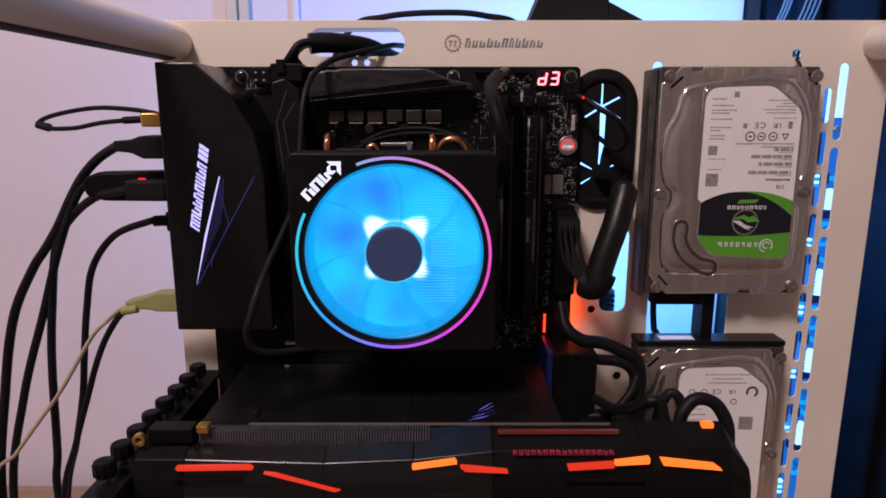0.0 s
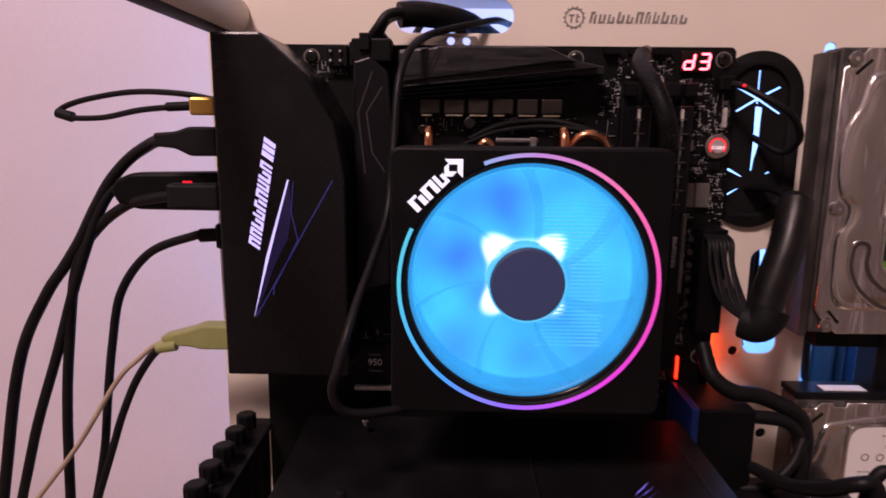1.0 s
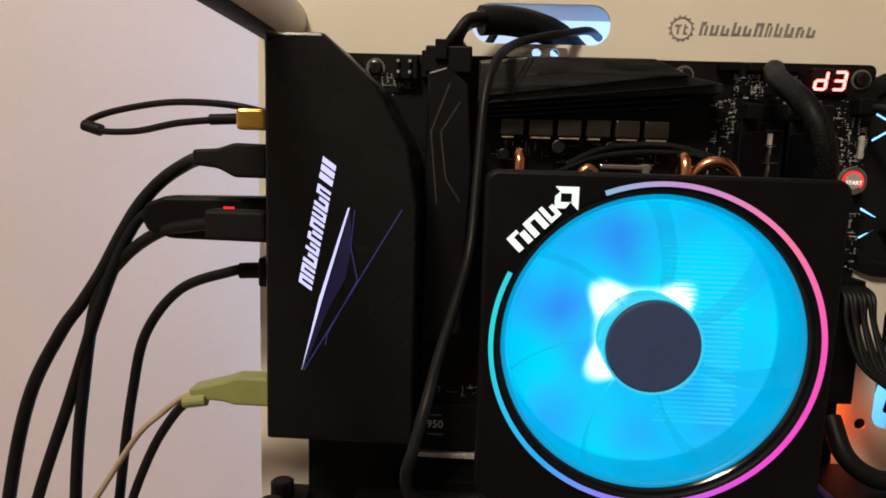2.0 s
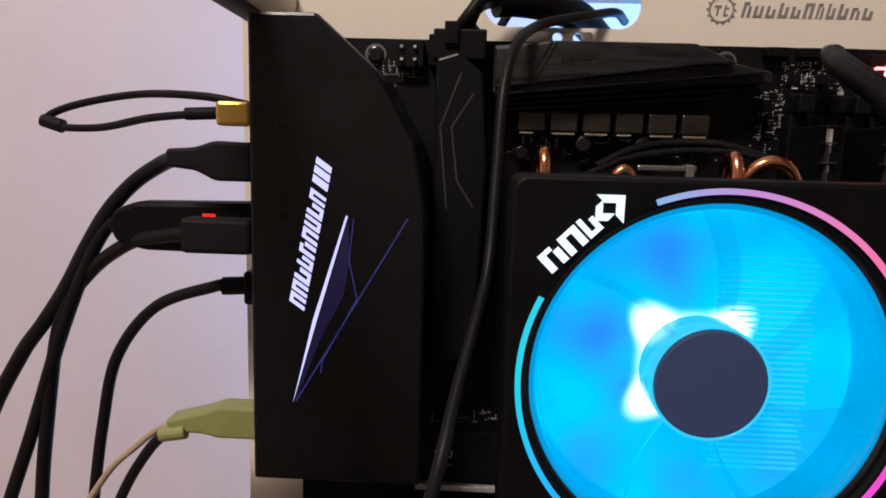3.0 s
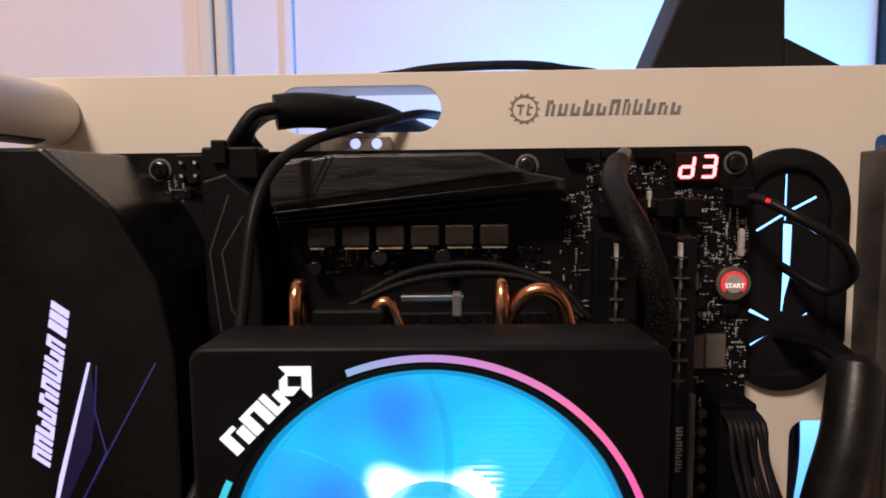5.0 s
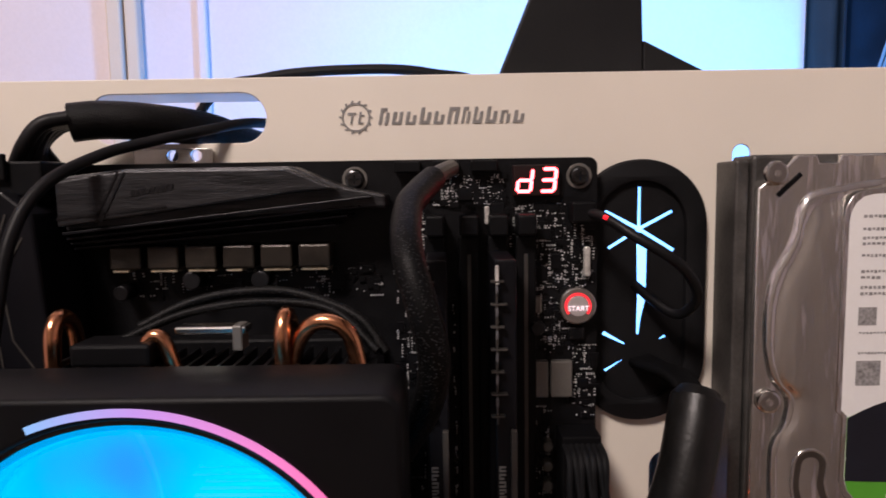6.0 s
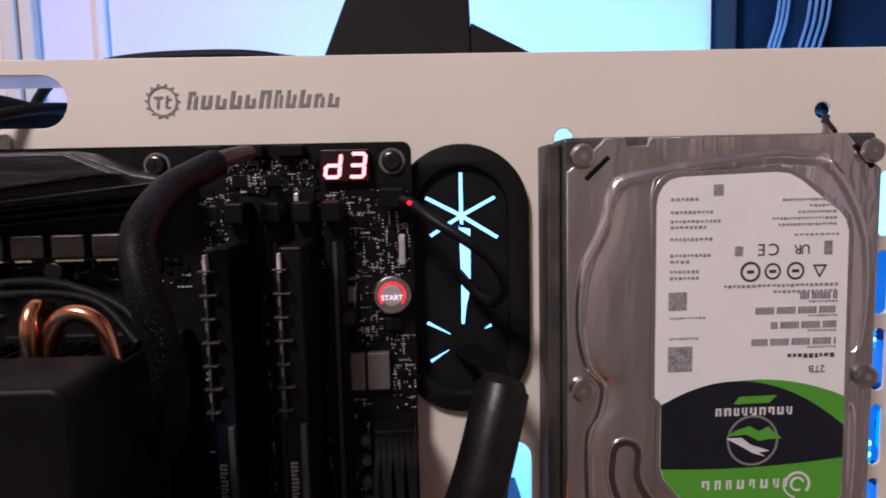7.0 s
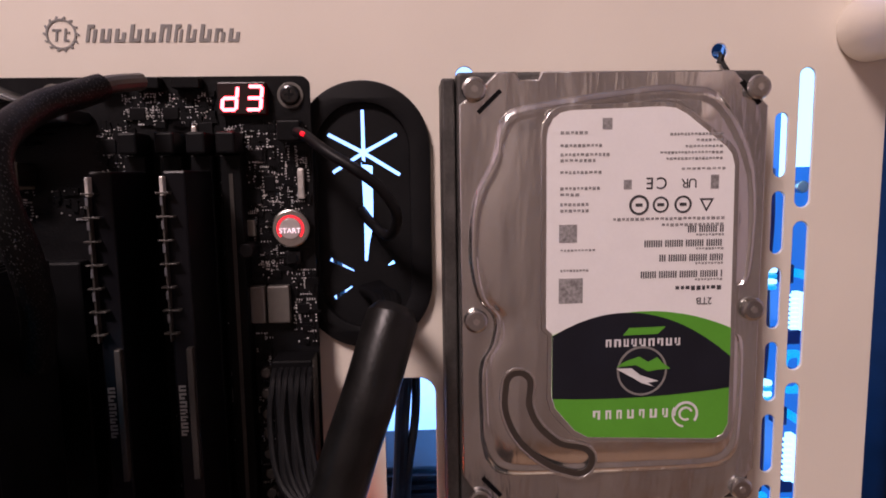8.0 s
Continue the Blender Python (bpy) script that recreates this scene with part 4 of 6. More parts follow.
part("rail", box(0.1296, 0.1340, -0.016, -0.0003, 0.30, 0.446, 0.0008), DRIVE_BODY, th)
part("ledge", box(0.132, 0.232, -0.0175, -0.0003, 0.2650, 0.2685, 0.0006), SATIN_BLACK, th, "black ledge over the lower drive")
th = thing("zip_tie", (0.2265, -0.004, 0.4525), "black knotted tie through a hole above the drive", "cable tie")
part("strap", tube([(0.2272, 0.004, 0.4565), (0.2268, -0.001, 0.4555), (0.2262, -0.003, 0.4535), (0.2252, -0.010, 0.4485)], 0.0008, 8), CABLE_BLACK, th)
part("knot", cyl((0.2262, -0.0038, 0.4545), (0.2254, -0.0038, 0.4520), 0.0011, 10), CABLE_BLACK, th)

# ---- motherboard ----
board = thing("motherboard", (-0.035, -0.007, 0.143), "black motherboard with dark heatsinks and red debug display", "motherboard")
BX0, BX1, BZ0, BZ1, YB = -0.157, 0.0872, 0.143, 0.4482, -0.008
part("circuit_board", sheet(round_rect(BX0, BX1, BZ0, BZ1, 0.003), [ring_pts(x, z, 0.0019, 16) for x, z in ((-0.1275, 0.442), (0.0065, 0.442), (0.081, 0.442))], YB, YB + 0.0016), PCB_BLACK, board)
for x, z in ((-0.1275, 0.442), (0.0065, 0.442), (0.081, 0.442), (0.081, 0.285)):
    ri = part("screw", sheet(ring_pts(x, z, 0.0042, 28), [ring_pts(x, z, 0.0033, 28)], YB - 0.0006, YB - 0.0001, 0.0001), CHOKE_LIGHT, board, "mounting screw in a metal ring")
    part("screw_head", cyl((x, YB - 0.0024, z), (x, YB - 0.0002, z), 0.0031, 20, bev=0.0007), GUNMETAL, ri, smooth=True)
    part("screw_cross", box(x - 0.0015, x + 0.0015, YB - 0.0026, YB - 0.0024, z - 0.0003, z + 0.0003), PCB_BLACK, ri)
    part("screw_cross", box(x - 0.0003, x + 0.0003, YB - 0.00265, YB - 0.00245, z - 0.0015, z + 0.0015), PCB_BLACK, ri)

# rear connector cover with its lit lettering
cover_poly = [(-0.1612, 0.4475), (-0.1392, 0.4475), (-0.1200, 0.4305), (-0.1075, 0.4080), (-0.1030, 0.3840), (-0.1030, 0.2905), (-0.1612, 0.2905)]
shroud = part("connector_cover", prism(cover_poly, -0.0580, -0.0085, 0.0012, segments=2), GLOSS_BLACK, board, "glossy black connector cover with lit lettering")
word(shroud, "lit_bar", VIOLET_LIT, "glowing violet-white bar", 9, 0.0385, 0.0055, (-0.1420, -0.0582, 0.3720), 79.0, 0.45, 0.0003, 7, 0.20, 1.0)
word(shroud, "lit_bar", VIOLET_LIT, "glowing violet-white bar", 3, 0.0080, 0.0055, (-0.1372, -0.0582, 0.3970), 79.0, 0.45, 0.0003, 9, 0.3, 1.0, True)
part("lit_streak", prism([(-0.1293, 0.3838), (-0.1287, 0.3836), (-0.1389, 0.3485), (-0.1470, 0.3195), (-0.1402, 0.3485)], -0.0586, -0.0581), VIOLET_LIT, shroud, "glowing violet streak")
# LED light on the etched lines, put into a dim glow of their own.
for a, b, w in (((-0.1462, 0.3195), (-0.1090, 0.3835), 0.00022), ((-0.1268, 0.3830), (-0.1282, 0.3690), 0.00016), ((-0.1282, 0.3690), (-0.1255, 0.3560), 0.00018), ((-0.1255, 0.3560), (-0.1372, 0.3340), 0.00018), ((-0.1372, 0.3340), (-0.1376, 0.3300), 0.00018)):
    d = Vector((b[0] - a[0], b[1] - a[1])).normalized()
    s = Vector((-d.y, d.x)) * w
    part("etched_line", prism([(a[0] - s.x, a[1] - s.y), (b[0] - s.x, b[1] - s.y), (b[0] + s.x, b[1] + s.y), (a[0] + s.x, a[1] + s.y)], -0.0583, -0.0581), LINE_LIT, shroud, "dim violet line")

# Dim emission stands in for the streak's light on the cover.
part("spill_facet", prism([(-0.1285, 0.3825), (-0.1280, 0.3690), (-0.1300, 0.3570), (-0.1372, 0.3430), (-0.1464, 0.3198), (-0.1384, 0.3485)], -0.0582, -0.05805), FACET_SPILL, shroud, "dim violet glow of the streak put on the cover")

# left heatsink with engraved outlines, lit from beside
hs = part("heatsink", prism([(-0.1025, 0.4375), (-0.0945, 0.4400), (-0.0860, 0.4330), (-0.0835, 0.4000), (-0.0860, 0.3300), (-0.1025, 0.3250)], -0.034, -0.0085, 0.001), SATIN_BLACK, board, "black heatsink with engraved outlines")
for pts in (((-0.0935, 0.4330), (-0.1005, 0.4140), (-0.0975, 0.3850)), ((-0.0890, 0.4260), (-0.0965, 0.4140), (-0.0940, 0.3950), (-0.0880, 0.3860))):
    for a, b in zip(pts, pts[1:]):
        d = Vector((b[0] - a[0], b[1] - a[1])).normalized()
        s = Vector((-d.y, d.x)) * 0.0003
        part("engraved_line", prism([(a[0] - s.x, a[1] - s.y), (b[0] - s.x, b[1] - s.y), (b[0] + s.x, b[1] + s.y), (a[0] + s.x, a[1] + s.y)], -0.0343, -0.0341), CHOKE_GREY, hs)

# upper heatsink: a brushed slanting block with fins below
def upper_heatsink():
    top = [(-0.0820, 0.4440), (-0.0610, 0.4462), (-0.0110, 0.4462), (0.0050, 0.4395), (0.0180, 0.4370), (0.0180, 0.4330), (-0.0820, 0.4270)]
    u = part("heatsink", prism(top, -0.0240, -0.0085, 0.0008), BRUSHED, board, "brushed dark metal heatsink with slanting fins")
    part("face_plate", prism([(-0.0815, 0.4285), (-0.0815, 0.4425), (-0.0600, 0.4455), (-0.0115, 0.4455), (0.0035, 0.4390), (-0.0100, 0.4380)], -0.0290, -0.0242, 0.0007), BRUSHED, u)
    for k in range(4):
        z = 0.4265 - 0.0017 * k
        part("fin", prism([(-0.0810, z - 0.0005), (0.0140 - 0.004 * k, z + 0.0095 - 0.0012 * k), (0.0140 - 0.004 * k, z + 0.0103 - 0.0012 * k), (-0.0810, z + 0.0004)], -0.0275 + 0.002 * k, -0.0086, 0.0002), SATIN_BLACK, u)
    for a, b in (((-0.0700, 0.4300), (-0.0620, 0.4450)), ((-0.0680, 0.4300), (-0.0600, 0.4450)), ((-0.0815, 0.4310), (-0.0480, 0.4345))):
        d = Vector((b[0] - a[0], b[1] - a[1])).normalized()
        s = Vector((-d.y, d.x)) * 0.0003
        part("groove_line", prism([(a[0] - s.x, a[1] - s.y), (b[0] - s.x, b[1] - s.y), (b[0] + s.x, b[1] + s.y), (a[0] + s.x, a[1] + s.y)], -0.0293, -0.0291), DARK_STEEL, u)
    part("word_block", word_blocks(8, 0.0130, 0.0018, (-0.0520, -0.02915, 0.4395), 8, 0.3, 0.0001, 4, 0.25), DARK_STEEL, u)


upper_heatsink()

# power chokes, capacitors
for k in range(6):
    x = -0.0720 + 0.0122 * k
    part("choke", box(x, x + 0.0102, -0.0185, -0.0082, 0.4140, 0.4215, 0.0007), CHOKE_DARK, board, "dark metal choke")
    # Pale strip that paints the glint along the choke's lower edge.
    part("choke_glint", box(x + 0.0008, x + (0.0094 if k % 3 else 0.0060), -0.0178, -0.0083, 0.4130, 0.4139, 0.0002), CHOKE_GLINT, board)
for x, z, r in ((-0.0467, 0.4098, 0.0030), (-0.0242, 0.4098, 0.0030), (-0.0700, 0.4060, 0.0026), (0.0662, 0.3925, 0.0024)):
    part("capacitor", cyl((x, -0.0165, z), (x, -0.0082, z), r, 24, bev=0.0005), DARK_STEEL, board, "small dark can capacitor", smooth=True)
for x in (0.0632, 0.0712):
    part("choke", box(x, x + 0.0073, -0.0115, -0.0082, 0.3675, 0.3800, 0.0005), CHOKE_LIGHT, board, "grey metal choke")
part("choke", box(0.0632, 0.0683, -0.0108, -0.0082, 0.3965, 0.4020, 0.0004), CHOKE_LIGHT, board)
part("clock_crystal", box(0.0825, 0.0846, -0.0105, -0.0082, 0.4085, 0.4185, 0.0006), TIN, board, "long bright crystal can")
part("clock_crystal", box(0.0495, 0.0510, -0.0105, -0.0082, 0.4265, 0.4325, 0.0004), TIN, board)

# two-digit debug display, start button, small buttons
# The face's dim red emission paints the halo round the digits.
disp = part("display", box(0.0588, 0.0738, -0.0118, -0.0082, 0.4358, 0.4458, 0.0003), glow("digit_halo_red", (1.0, 0.0, 0.006), 0.006, (0.004, 0.004, 0.004)), board, "red two-digit debug display")


def digit(x, z, w, h, on):
    t, sl = 0.00105, 0.12
    segs = {"a": (0.0, 1.0, 1.0, 1.0), "g": (0.0, 0.5, 1.0, 0.5), "d": (0.0, 0.0, 1.0, 0.0), "b": (1.0, 0.5, 1.0, 1.0), "c": (1.0, 0.0, 1.0, 0.5), "f": (0.0, 0.5, 0.0, 1.0), "e": (0.0, 0.0, 0.0, 0.5)}
    for name in on:
        u0, v0, u1, v1 = segs[name]
        a, b = Vector((x + w * u0 + sl * h * v0, z + h * v0)), Vector((x + w * u1 + sl * h * v1, z + h * v1))
        d = (b - a).normalized()
        s = Vector((-d.y, d.x)) * t / 2
        a, b = a + d * t * 0.35, b - d * t * 0.35
        part("segment", prism([tuple(a - s), tuple(b - s), tuple(b + d * t * 0.3), tuple(b + s), tuple(a + s), tuple(a - d * t * 0.3)], -0.0121, -0.0118), DIGIT_LIT, disp, "glowing red segment")


digit(0.0600, 0.4372, 0.0044, 0.0072, "bcdeg")
digit(0.0677, 0.4372, 0.0044, 0.0072, "abcdg")
btn = part("start_button", cyl((0.0800, -0.0125, 0.3990), (0.0800, -0.0082, 0.3990), 0.0063, 40, bev=0.0006), STEEL, board, "round clear start button glowing red", smooth=True)
part("lit_ring", sheet(arc_band(0.08, 0.399, 0.0037, 0.0044, -40, 220, 40), [], -0.0130, -0.0126), glow("dim_red_ring", (1.0, 0.02, 0.03), 1.6), btn, "glowing red ring")
part("button_cap", cyl((0.0800, -0.0134, 0.3990), (0.0800, -0.0126, 0.3990), 0.0035, 32, bev=0.0005), paint("clear_red_plastic", (0.45, 0.40, 0.39), 0.22), btn, smooth=True)
part("lit_letters", letters("START", 0.0024, (0.0800, -0.0137, 0.3983), 0, 0.0001), HOT_LIT, btn, "glowing white letters")
b2 = part("push_button", box(0.0776, 0.0826, -0.0105, -0.0082, 0.3870, 0.3915, 0.0004), DARK_STEEL, board, "small square push button")
part("button_cap", cyl((0.0801, -0.0118, 0.3892), (0.0801, -0.0106, 0.3892), 0.0016, 18), BLACK_PLASTIC, b2)

# memory slots and the two memory modules in them
for x in (0.0330, 0.0440, 0.0535, 0.0625):
    sl = part("memory_slot", box(x - 0.0033, x + 0.0033, -0.0150, -0.0082, 0.2860, 0.4230, 0.0005), BLACK_PLASTIC, board, "black memory slot")
    part("contact_strip", box(x - 0.0006, x + 0.0006, -0.0152, -0.0150, 0.2900, 0.4170), CHOKE_GREY, sl)
    part("latch", box(x - 0.0030, x + 0.0030, -0.0200, -0.0082, 0.4232, 0.4300, 0.0008), BLACK_PLASTIC, sl)


def memory_module(x):
    th = thing("memory_module", (x, -0.015, 0.355), "black finned memory module standing in its slot", "memory module", "memory modules")
    part("heat_spreader", box(x - 0.0032, x + 0.0032, -0.0400, -0.0155, 0.2890, 0.4180, 0.0006), SATIN_BLACK, th)
    part("ridge", box(x - 0.0030, x - 0.0024, -0.0424, -0.0401, 0.3700, 0.4110, 0.0002), CHOKE_GREY, th)
    part("ridge_tip", box(x - 0.0031, x - 0.0021, -0.0425, -0.0401, 0.4112, 0.4165, 0.0002), TIN, th, "bright tip of the ridge")
    for k in range(7):
        z = 0.4120 - 0.0066 * k
        part("fin_tooth", box(x - 0.0045, x - 0.0006 + 0.0009 * (k % 2), -0.0426, -0.0401, z - 0.0003, z + 0.0002, 0.0001), CHOKE_GREY, th)
        if k < 6:
            part("rung_clip", box(x - 0.0031, x - 0.0024, -0.0428, -0.0425, z - 0.0034, z - 0.0010), FIN_GREY, th)
    part("side_bar", box(x + 0.0012, x + 0.0030, -0.0424, -0.0401, 0.3290, 0.3680, 0.0003), CHOKE_GREY, th)
    word(th, "word_bar", PRINT_GREY, "", 7, 0.0150, 0.0020, (x - 0.0012, -0.0402, 0.3490), -90, 0, 0.0001, 12, 0.3, 1.0)


memory_module(0.0535)
memory_module(0.0335)

# main power socket at the board's edge
sock = part("power_socket", box(0.0735, 0.0865, -0.0200, -0.0082, 0.3020, 0.3570, 0.0006), BLACK_PLASTIC, board, "black main power socket")
for k in range(7):
    z = 0.3540 - 0.0070 * k
    part("pin_can", cyl((0.0700, -0.0135, z - 0.003), (0.0700, -0.0082, z - 0.003), 0.0018, 14, bev=0.0004), CHOKE_GREY, board, "small round dark capacitor", smooth=True)
for k in range(3):
    part("header", box(0.0200 + 0.0125 * k, 0.0285 + 0.0125 * k, -0.0130, -0.0082, 0.4440, 0.4475, 0.0003), BLACK_PLASTIC, board, "black pin header")
part("header", box(-0.1190, -0.1085, -0.0140, -0.0082, 0.4370, 0.4470, 0.0003), BLACK_PLASTIC, board, "black four-pin socket")
for k in range(4):
    part("pin", box(-0.1172 + 0.0050 * (k % 2), -0.1162 + 0.0050 * (k % 2), -0.0160, -0.0141, 0.4392 + 0.0046 * (k // 2), 0.4402 + 0.0046 * (k // 2)), TIN, board)
part("power_socket", box(-0.1060, -0.0865, -0.0230, -0.0082, 0.4365, 0.4478, 0.0005), BLACK_PLASTIC, board, "black processor power socket")
part("card_slot", box(-0.115, -0.028, -0.0190, -0.0082, 0.2490, 0.2560, 0.0005), BLACK_PLASTIC, board, "black expansion slot")

# small solid-state drive below the cooler
ssd = part("storage_stick", box(-0.1050, -0.0300, -0.0115, -0.0086, 0.2680, 0.2900, 0.0003), PCB_BLACK, board, "black storage stick with a white number")
part("number", letters("950", 0.0052, (-0.0965, -0.0116, 0.2800), 0, 0.00008), PRINT_WHITE, ssd, "white printed number")
part("print_bar", box(-0.1000, -0.0925, -0.0117, -0.0115, 0.2748, 0.2756), SILK, ssd)
part("print_bar", box(-0.1000, -0.0935, -0.0117, -0.0115, 0.2842, 0.2850), SILK, ssd)
part("screw", cyl((-0.1150, -0.0135, 0.2780), (-0.1150, -0.0082, 0.2780), 0.0024, 16, bev=0.0004), STEEL, board, smooth=True)
part("contact_edge", box(-0.1080, -0.0720, -0.0125, -0.0082, 0.2640, 0.2662, 0.0003), TIN, board)

# silk-screen marks and the many small soldered parts
for x, z, w, h in ((-0.1225, 0.4300, 0.0006, 0.0022), (-0.1213, 0.4300, 0.0006, 0.0022), (-0.1201, 0.4300, 0.0006, 0.0022), (-0.1235, 0.4255, 0.0045, 0.0012), (0.0855, 0.3300, 0.0008, 0.0200), (-0.1185, 0.4345, 0.0040, 0.0010)):
    part("silk_mark", box(x, x + w, YB - 0.0003, YB - 0.0001, z, z + h), SILK, board)


def soldered(name, material, regions, seed, lo, hi, label):
    rnd = random.Random(seed)
    verts, faces = [], []
    for x0, x1, z0, z1, n in regions:
        spots = []
        while len(spots) < n:
            cx, cz, run, up = rnd.uniform(x0, x1), rnd.uniform(z0, z1), rnd.randint(1, 6), rnd.random() < 0.5
            a, b = rnd.uniform(lo, hi), rnd.uniform(lo, hi) * 0.6
            a, b = (a, b) if up else (b, a)
            step = 2 * (b if up else a) + rnd.uniform(0.0004, 0.0008)
            spots += [(cx + (0 if up else k * step), cz + (k * step if up else 0), a, b) for k in range(run if hi < 0.001 else 1)]
        for cx, cz, a, b in spots:
            if not (x0 <= cx <= x1 and z0 <= cz <= z1):
                continue
            h = rnd.uniform(0.0005, 0.0011)
            o = len(verts)
            for y in (YB - 0.0001, YB - h):
                verts += [(cx - a, y, cz - b), (cx + a, y, cz - b), (cx + a, y, cz + b), (cx - a, y, cz + b)]
            faces += [tuple(o + i for i in f) for f in ((4, 5, 6, 7), (0, 1, 5, 4), (1, 2, 6, 5), (2, 3, 7, 6), (3, 0, 4, 7))]
    me = bpy.data.meshes.new(name)
    me.from_pydata(verts, [], faces)
    ob = link_mesh(name, me, material, board, label)
    tagged(ob, kind="stuff")


REG = ((0.0190, 0.0300, 0.4180, 0.4330, 70), (0.0280, 0.0560, 0.4330, 0.4430, 110), (0.0560, 0.0860, 0.4040, 0.4330, 150), (0.0670, 0.0780, 0.3820, 0.4180, 60), (0.0790, 0.0870, 0.3600, 0.3850, 36), (0.0660, 0.0720, 0.2900, 0.3640, 60), (0.0180, 0.0290, 0.2900, 0.4180, 70), (-0.1080, -0.0300, 0.2930, 0.2990, 40), (-0.0750, 0.0150, 0.4030, 0.4125, 60), (0.0270, 0.0640, 0.2600, 0.2840, 60), (-0.1300, -0.1080, 0.4320, 0.4400, 22), (0.0385, 0.0395, 0.30, 0.40, 40), (0.0575, 0.0590, 0.29, 0.41, 60))
TIN_REG = tuple((a, b, c, d, int(n * 4.2)) for a, b, c, d, n in REG)
# Near-white and barely metallic, so the glints sit in the colour itself.
SOLDER_GLINT = paint("solder_glint", (0.86, 0.86, 0.85), 0.28, metal=0.15, var=0.3, scale=400, bump=0.05)
soldered("soldered_part", SOLDER_GLINT, TIN_REG, 3, 0.00014, 0.00030, "many tiny tinned components")
soldered("small_chip", BLACK_PLASTIC, REG, 9, 0.0006, 0.0020, "many small black chips")
part("edge_light", box(0.0855, 0.0870, -0.0062, -0.0040, 0.2700, 0.2985, 0.0003), glow("lit_edge_orange", (1.0, 0.09, 0.01), 30.0), board, "glowing orange edge light")
# Red light added to tint the plug and cables nearby.
part("added_red_light", box(0.0690, 0.0702, -0.0096, -0.0082, 0.2720, 0.2850, 0.0003), glow("added_red_glow", (1.0, 0.02, 0.004), 8.0), board, "added red light for the glow on plug and cables")


def small_circuit(x, z, w, h, upright):
    """Flat black chip with two rows of bright legs."""
    ic = part("chip", box(x, x + w, -0.0094, -0.0082, z, z + h, 0.0002), BLACK_PLASTIC, board, "small black chip with bright legs")
    n = max(3, int((h if upright else w) / 0.0009))
    for k in range(n):
        f = (k + 0.5) / n
        for side in (0, 1):
            if upright:
                px = x + w + 0.0001 if side else x - 0.0006
                part("leg", box(px, px + 0.0005, -0.0088, -0.0082, z + h * f - 0.00018, z + h * f + 0.00018), SOLDER_GLINT, ic)
            else:
                pz = z + h + 0.0001 if side else z - 0.0006
                part("leg", box(x + w * f - 0.00018, x + w * f + 0.00018, -0.0088, -0.0082, pz, pz + 0.0005), SOLDER_GLINT, ic)


for spec in ((0.0300, 0.4345, 0.0050, 0.0040, True), (0.0405, 0.4345, 0.0050, 0.0040, True), (0.0535, 0.4225, 0.0052, 0.0060, True), (0.0665, 0.4210, 0.0050, 0.0036, False), (0.0715, 0.4110, 0.0036, 0.0052, True), (0.0205, 0.4240, 0.0046, 0.0046, False), (0.0805, 0.3700, 0.0040, 0.0034, True), (0.0570, 0.4105, 0.0050, 0.0034, False)):
    small_circuit(*spec)
part("chip", box(0.0655, 0.0705, -0.0094, -0.0082, 0.4070, 0.4120, 0.0002), BLACK_PLASTIC, board, "square black chip")
part("chip", box(0.0515, 0.0560, -0.0094, -0.0082, 0.4255, 0.4335, 0.0002), BLACK_PLASTIC, board, "square black chip")


# ---- processor cooler ----
CX, CZ = -0.0255, 0.3478
cool = thing("cpu_cooler", (CX, -0.008, CZ), "square black processor cooler with a blue glowing fan", "cooler")
house = part("fan_housing", sheet(round_rect(CX - 0.0532, CX + 0.0532, CZ - 0.0528, CZ + 0.0525, 0.004), [ring_pts(CX, CZ, 0.0478, 96)], -0.1060, -0.0830, 0.0012), BLACK_PLASTIC, cool, "black square fan housing")
part("light_ring", sheet(arc_band(CX, CZ, 0.0491, 0.0506, -206, 111, 160), [], -0.1066, -0.1061), RING_LIT, house, "glowing rainbow light ring")
part("rim", sheet(ring_pts(CX, CZ, 0.0477, 96), [ring_pts(CX, CZ, 0.0468, 96)], -0.1045, -0.0840), paint("polished_black", (0.005, 0.005, 0.007), 0.14, var=0.2, scale=60, bump=0.0, spec=0.6), house, "polished black inner wall")
part("clear_rim", sheet(ring_pts(CX, CZ, 0.0466, 96), [ring_pts(CX, CZ, 0.0452, 96)], -0.1030, -0.0850, 0.0004), RIM_LIT, cool, "clear rim glowing blue")
fan = part("fan", sheet(ring_pts(CX, CZ, 0.0451, 96), [ring_pts(CX, CZ, 0.0440, 96)], -0.1022, -0.0880, 0.0003), FAN_CLEAR, cool, "clear blue glowing fan")
for k in range(7):
    bm = bmesh.new()
    rows_b = []
    for i in range(9):
        r = 0.0140 + (0.0443 - 0.0140) * i / 8
        row = []
        for j in range(13):
            a = radians(360 / 7 * k + (j / 12 - 0.5) * (360 / 7 + 5) + 14 * (i / 8) ** 1.5)
            y = -0.0995 + 0.0090 * (j / 12 - 0.5) * (0.6 + 0.4 * i / 8)
            row.append((CX + r * math.cos(a), y, CZ + r * math.sin(a)))
        rows_b.append(row)
    for off in (0.0, 0.0012):
        vs = [[bm.verts.new((x, y + off, z)) for x, y, z in row] for row in rows_b]
        for i in range(8):
            for j in range(12):
                bm.faces.new((vs[i][j], vs[i][j + 1], vs[i + 1][j + 1], vs[i + 1][j]))
    bmesh.ops.bridge_loops(bm, edges=[e for e in bm.edges if len(e.link_faces) == 1])
    part("blade", bm, FAN_CLEAR, fan, smooth=True)
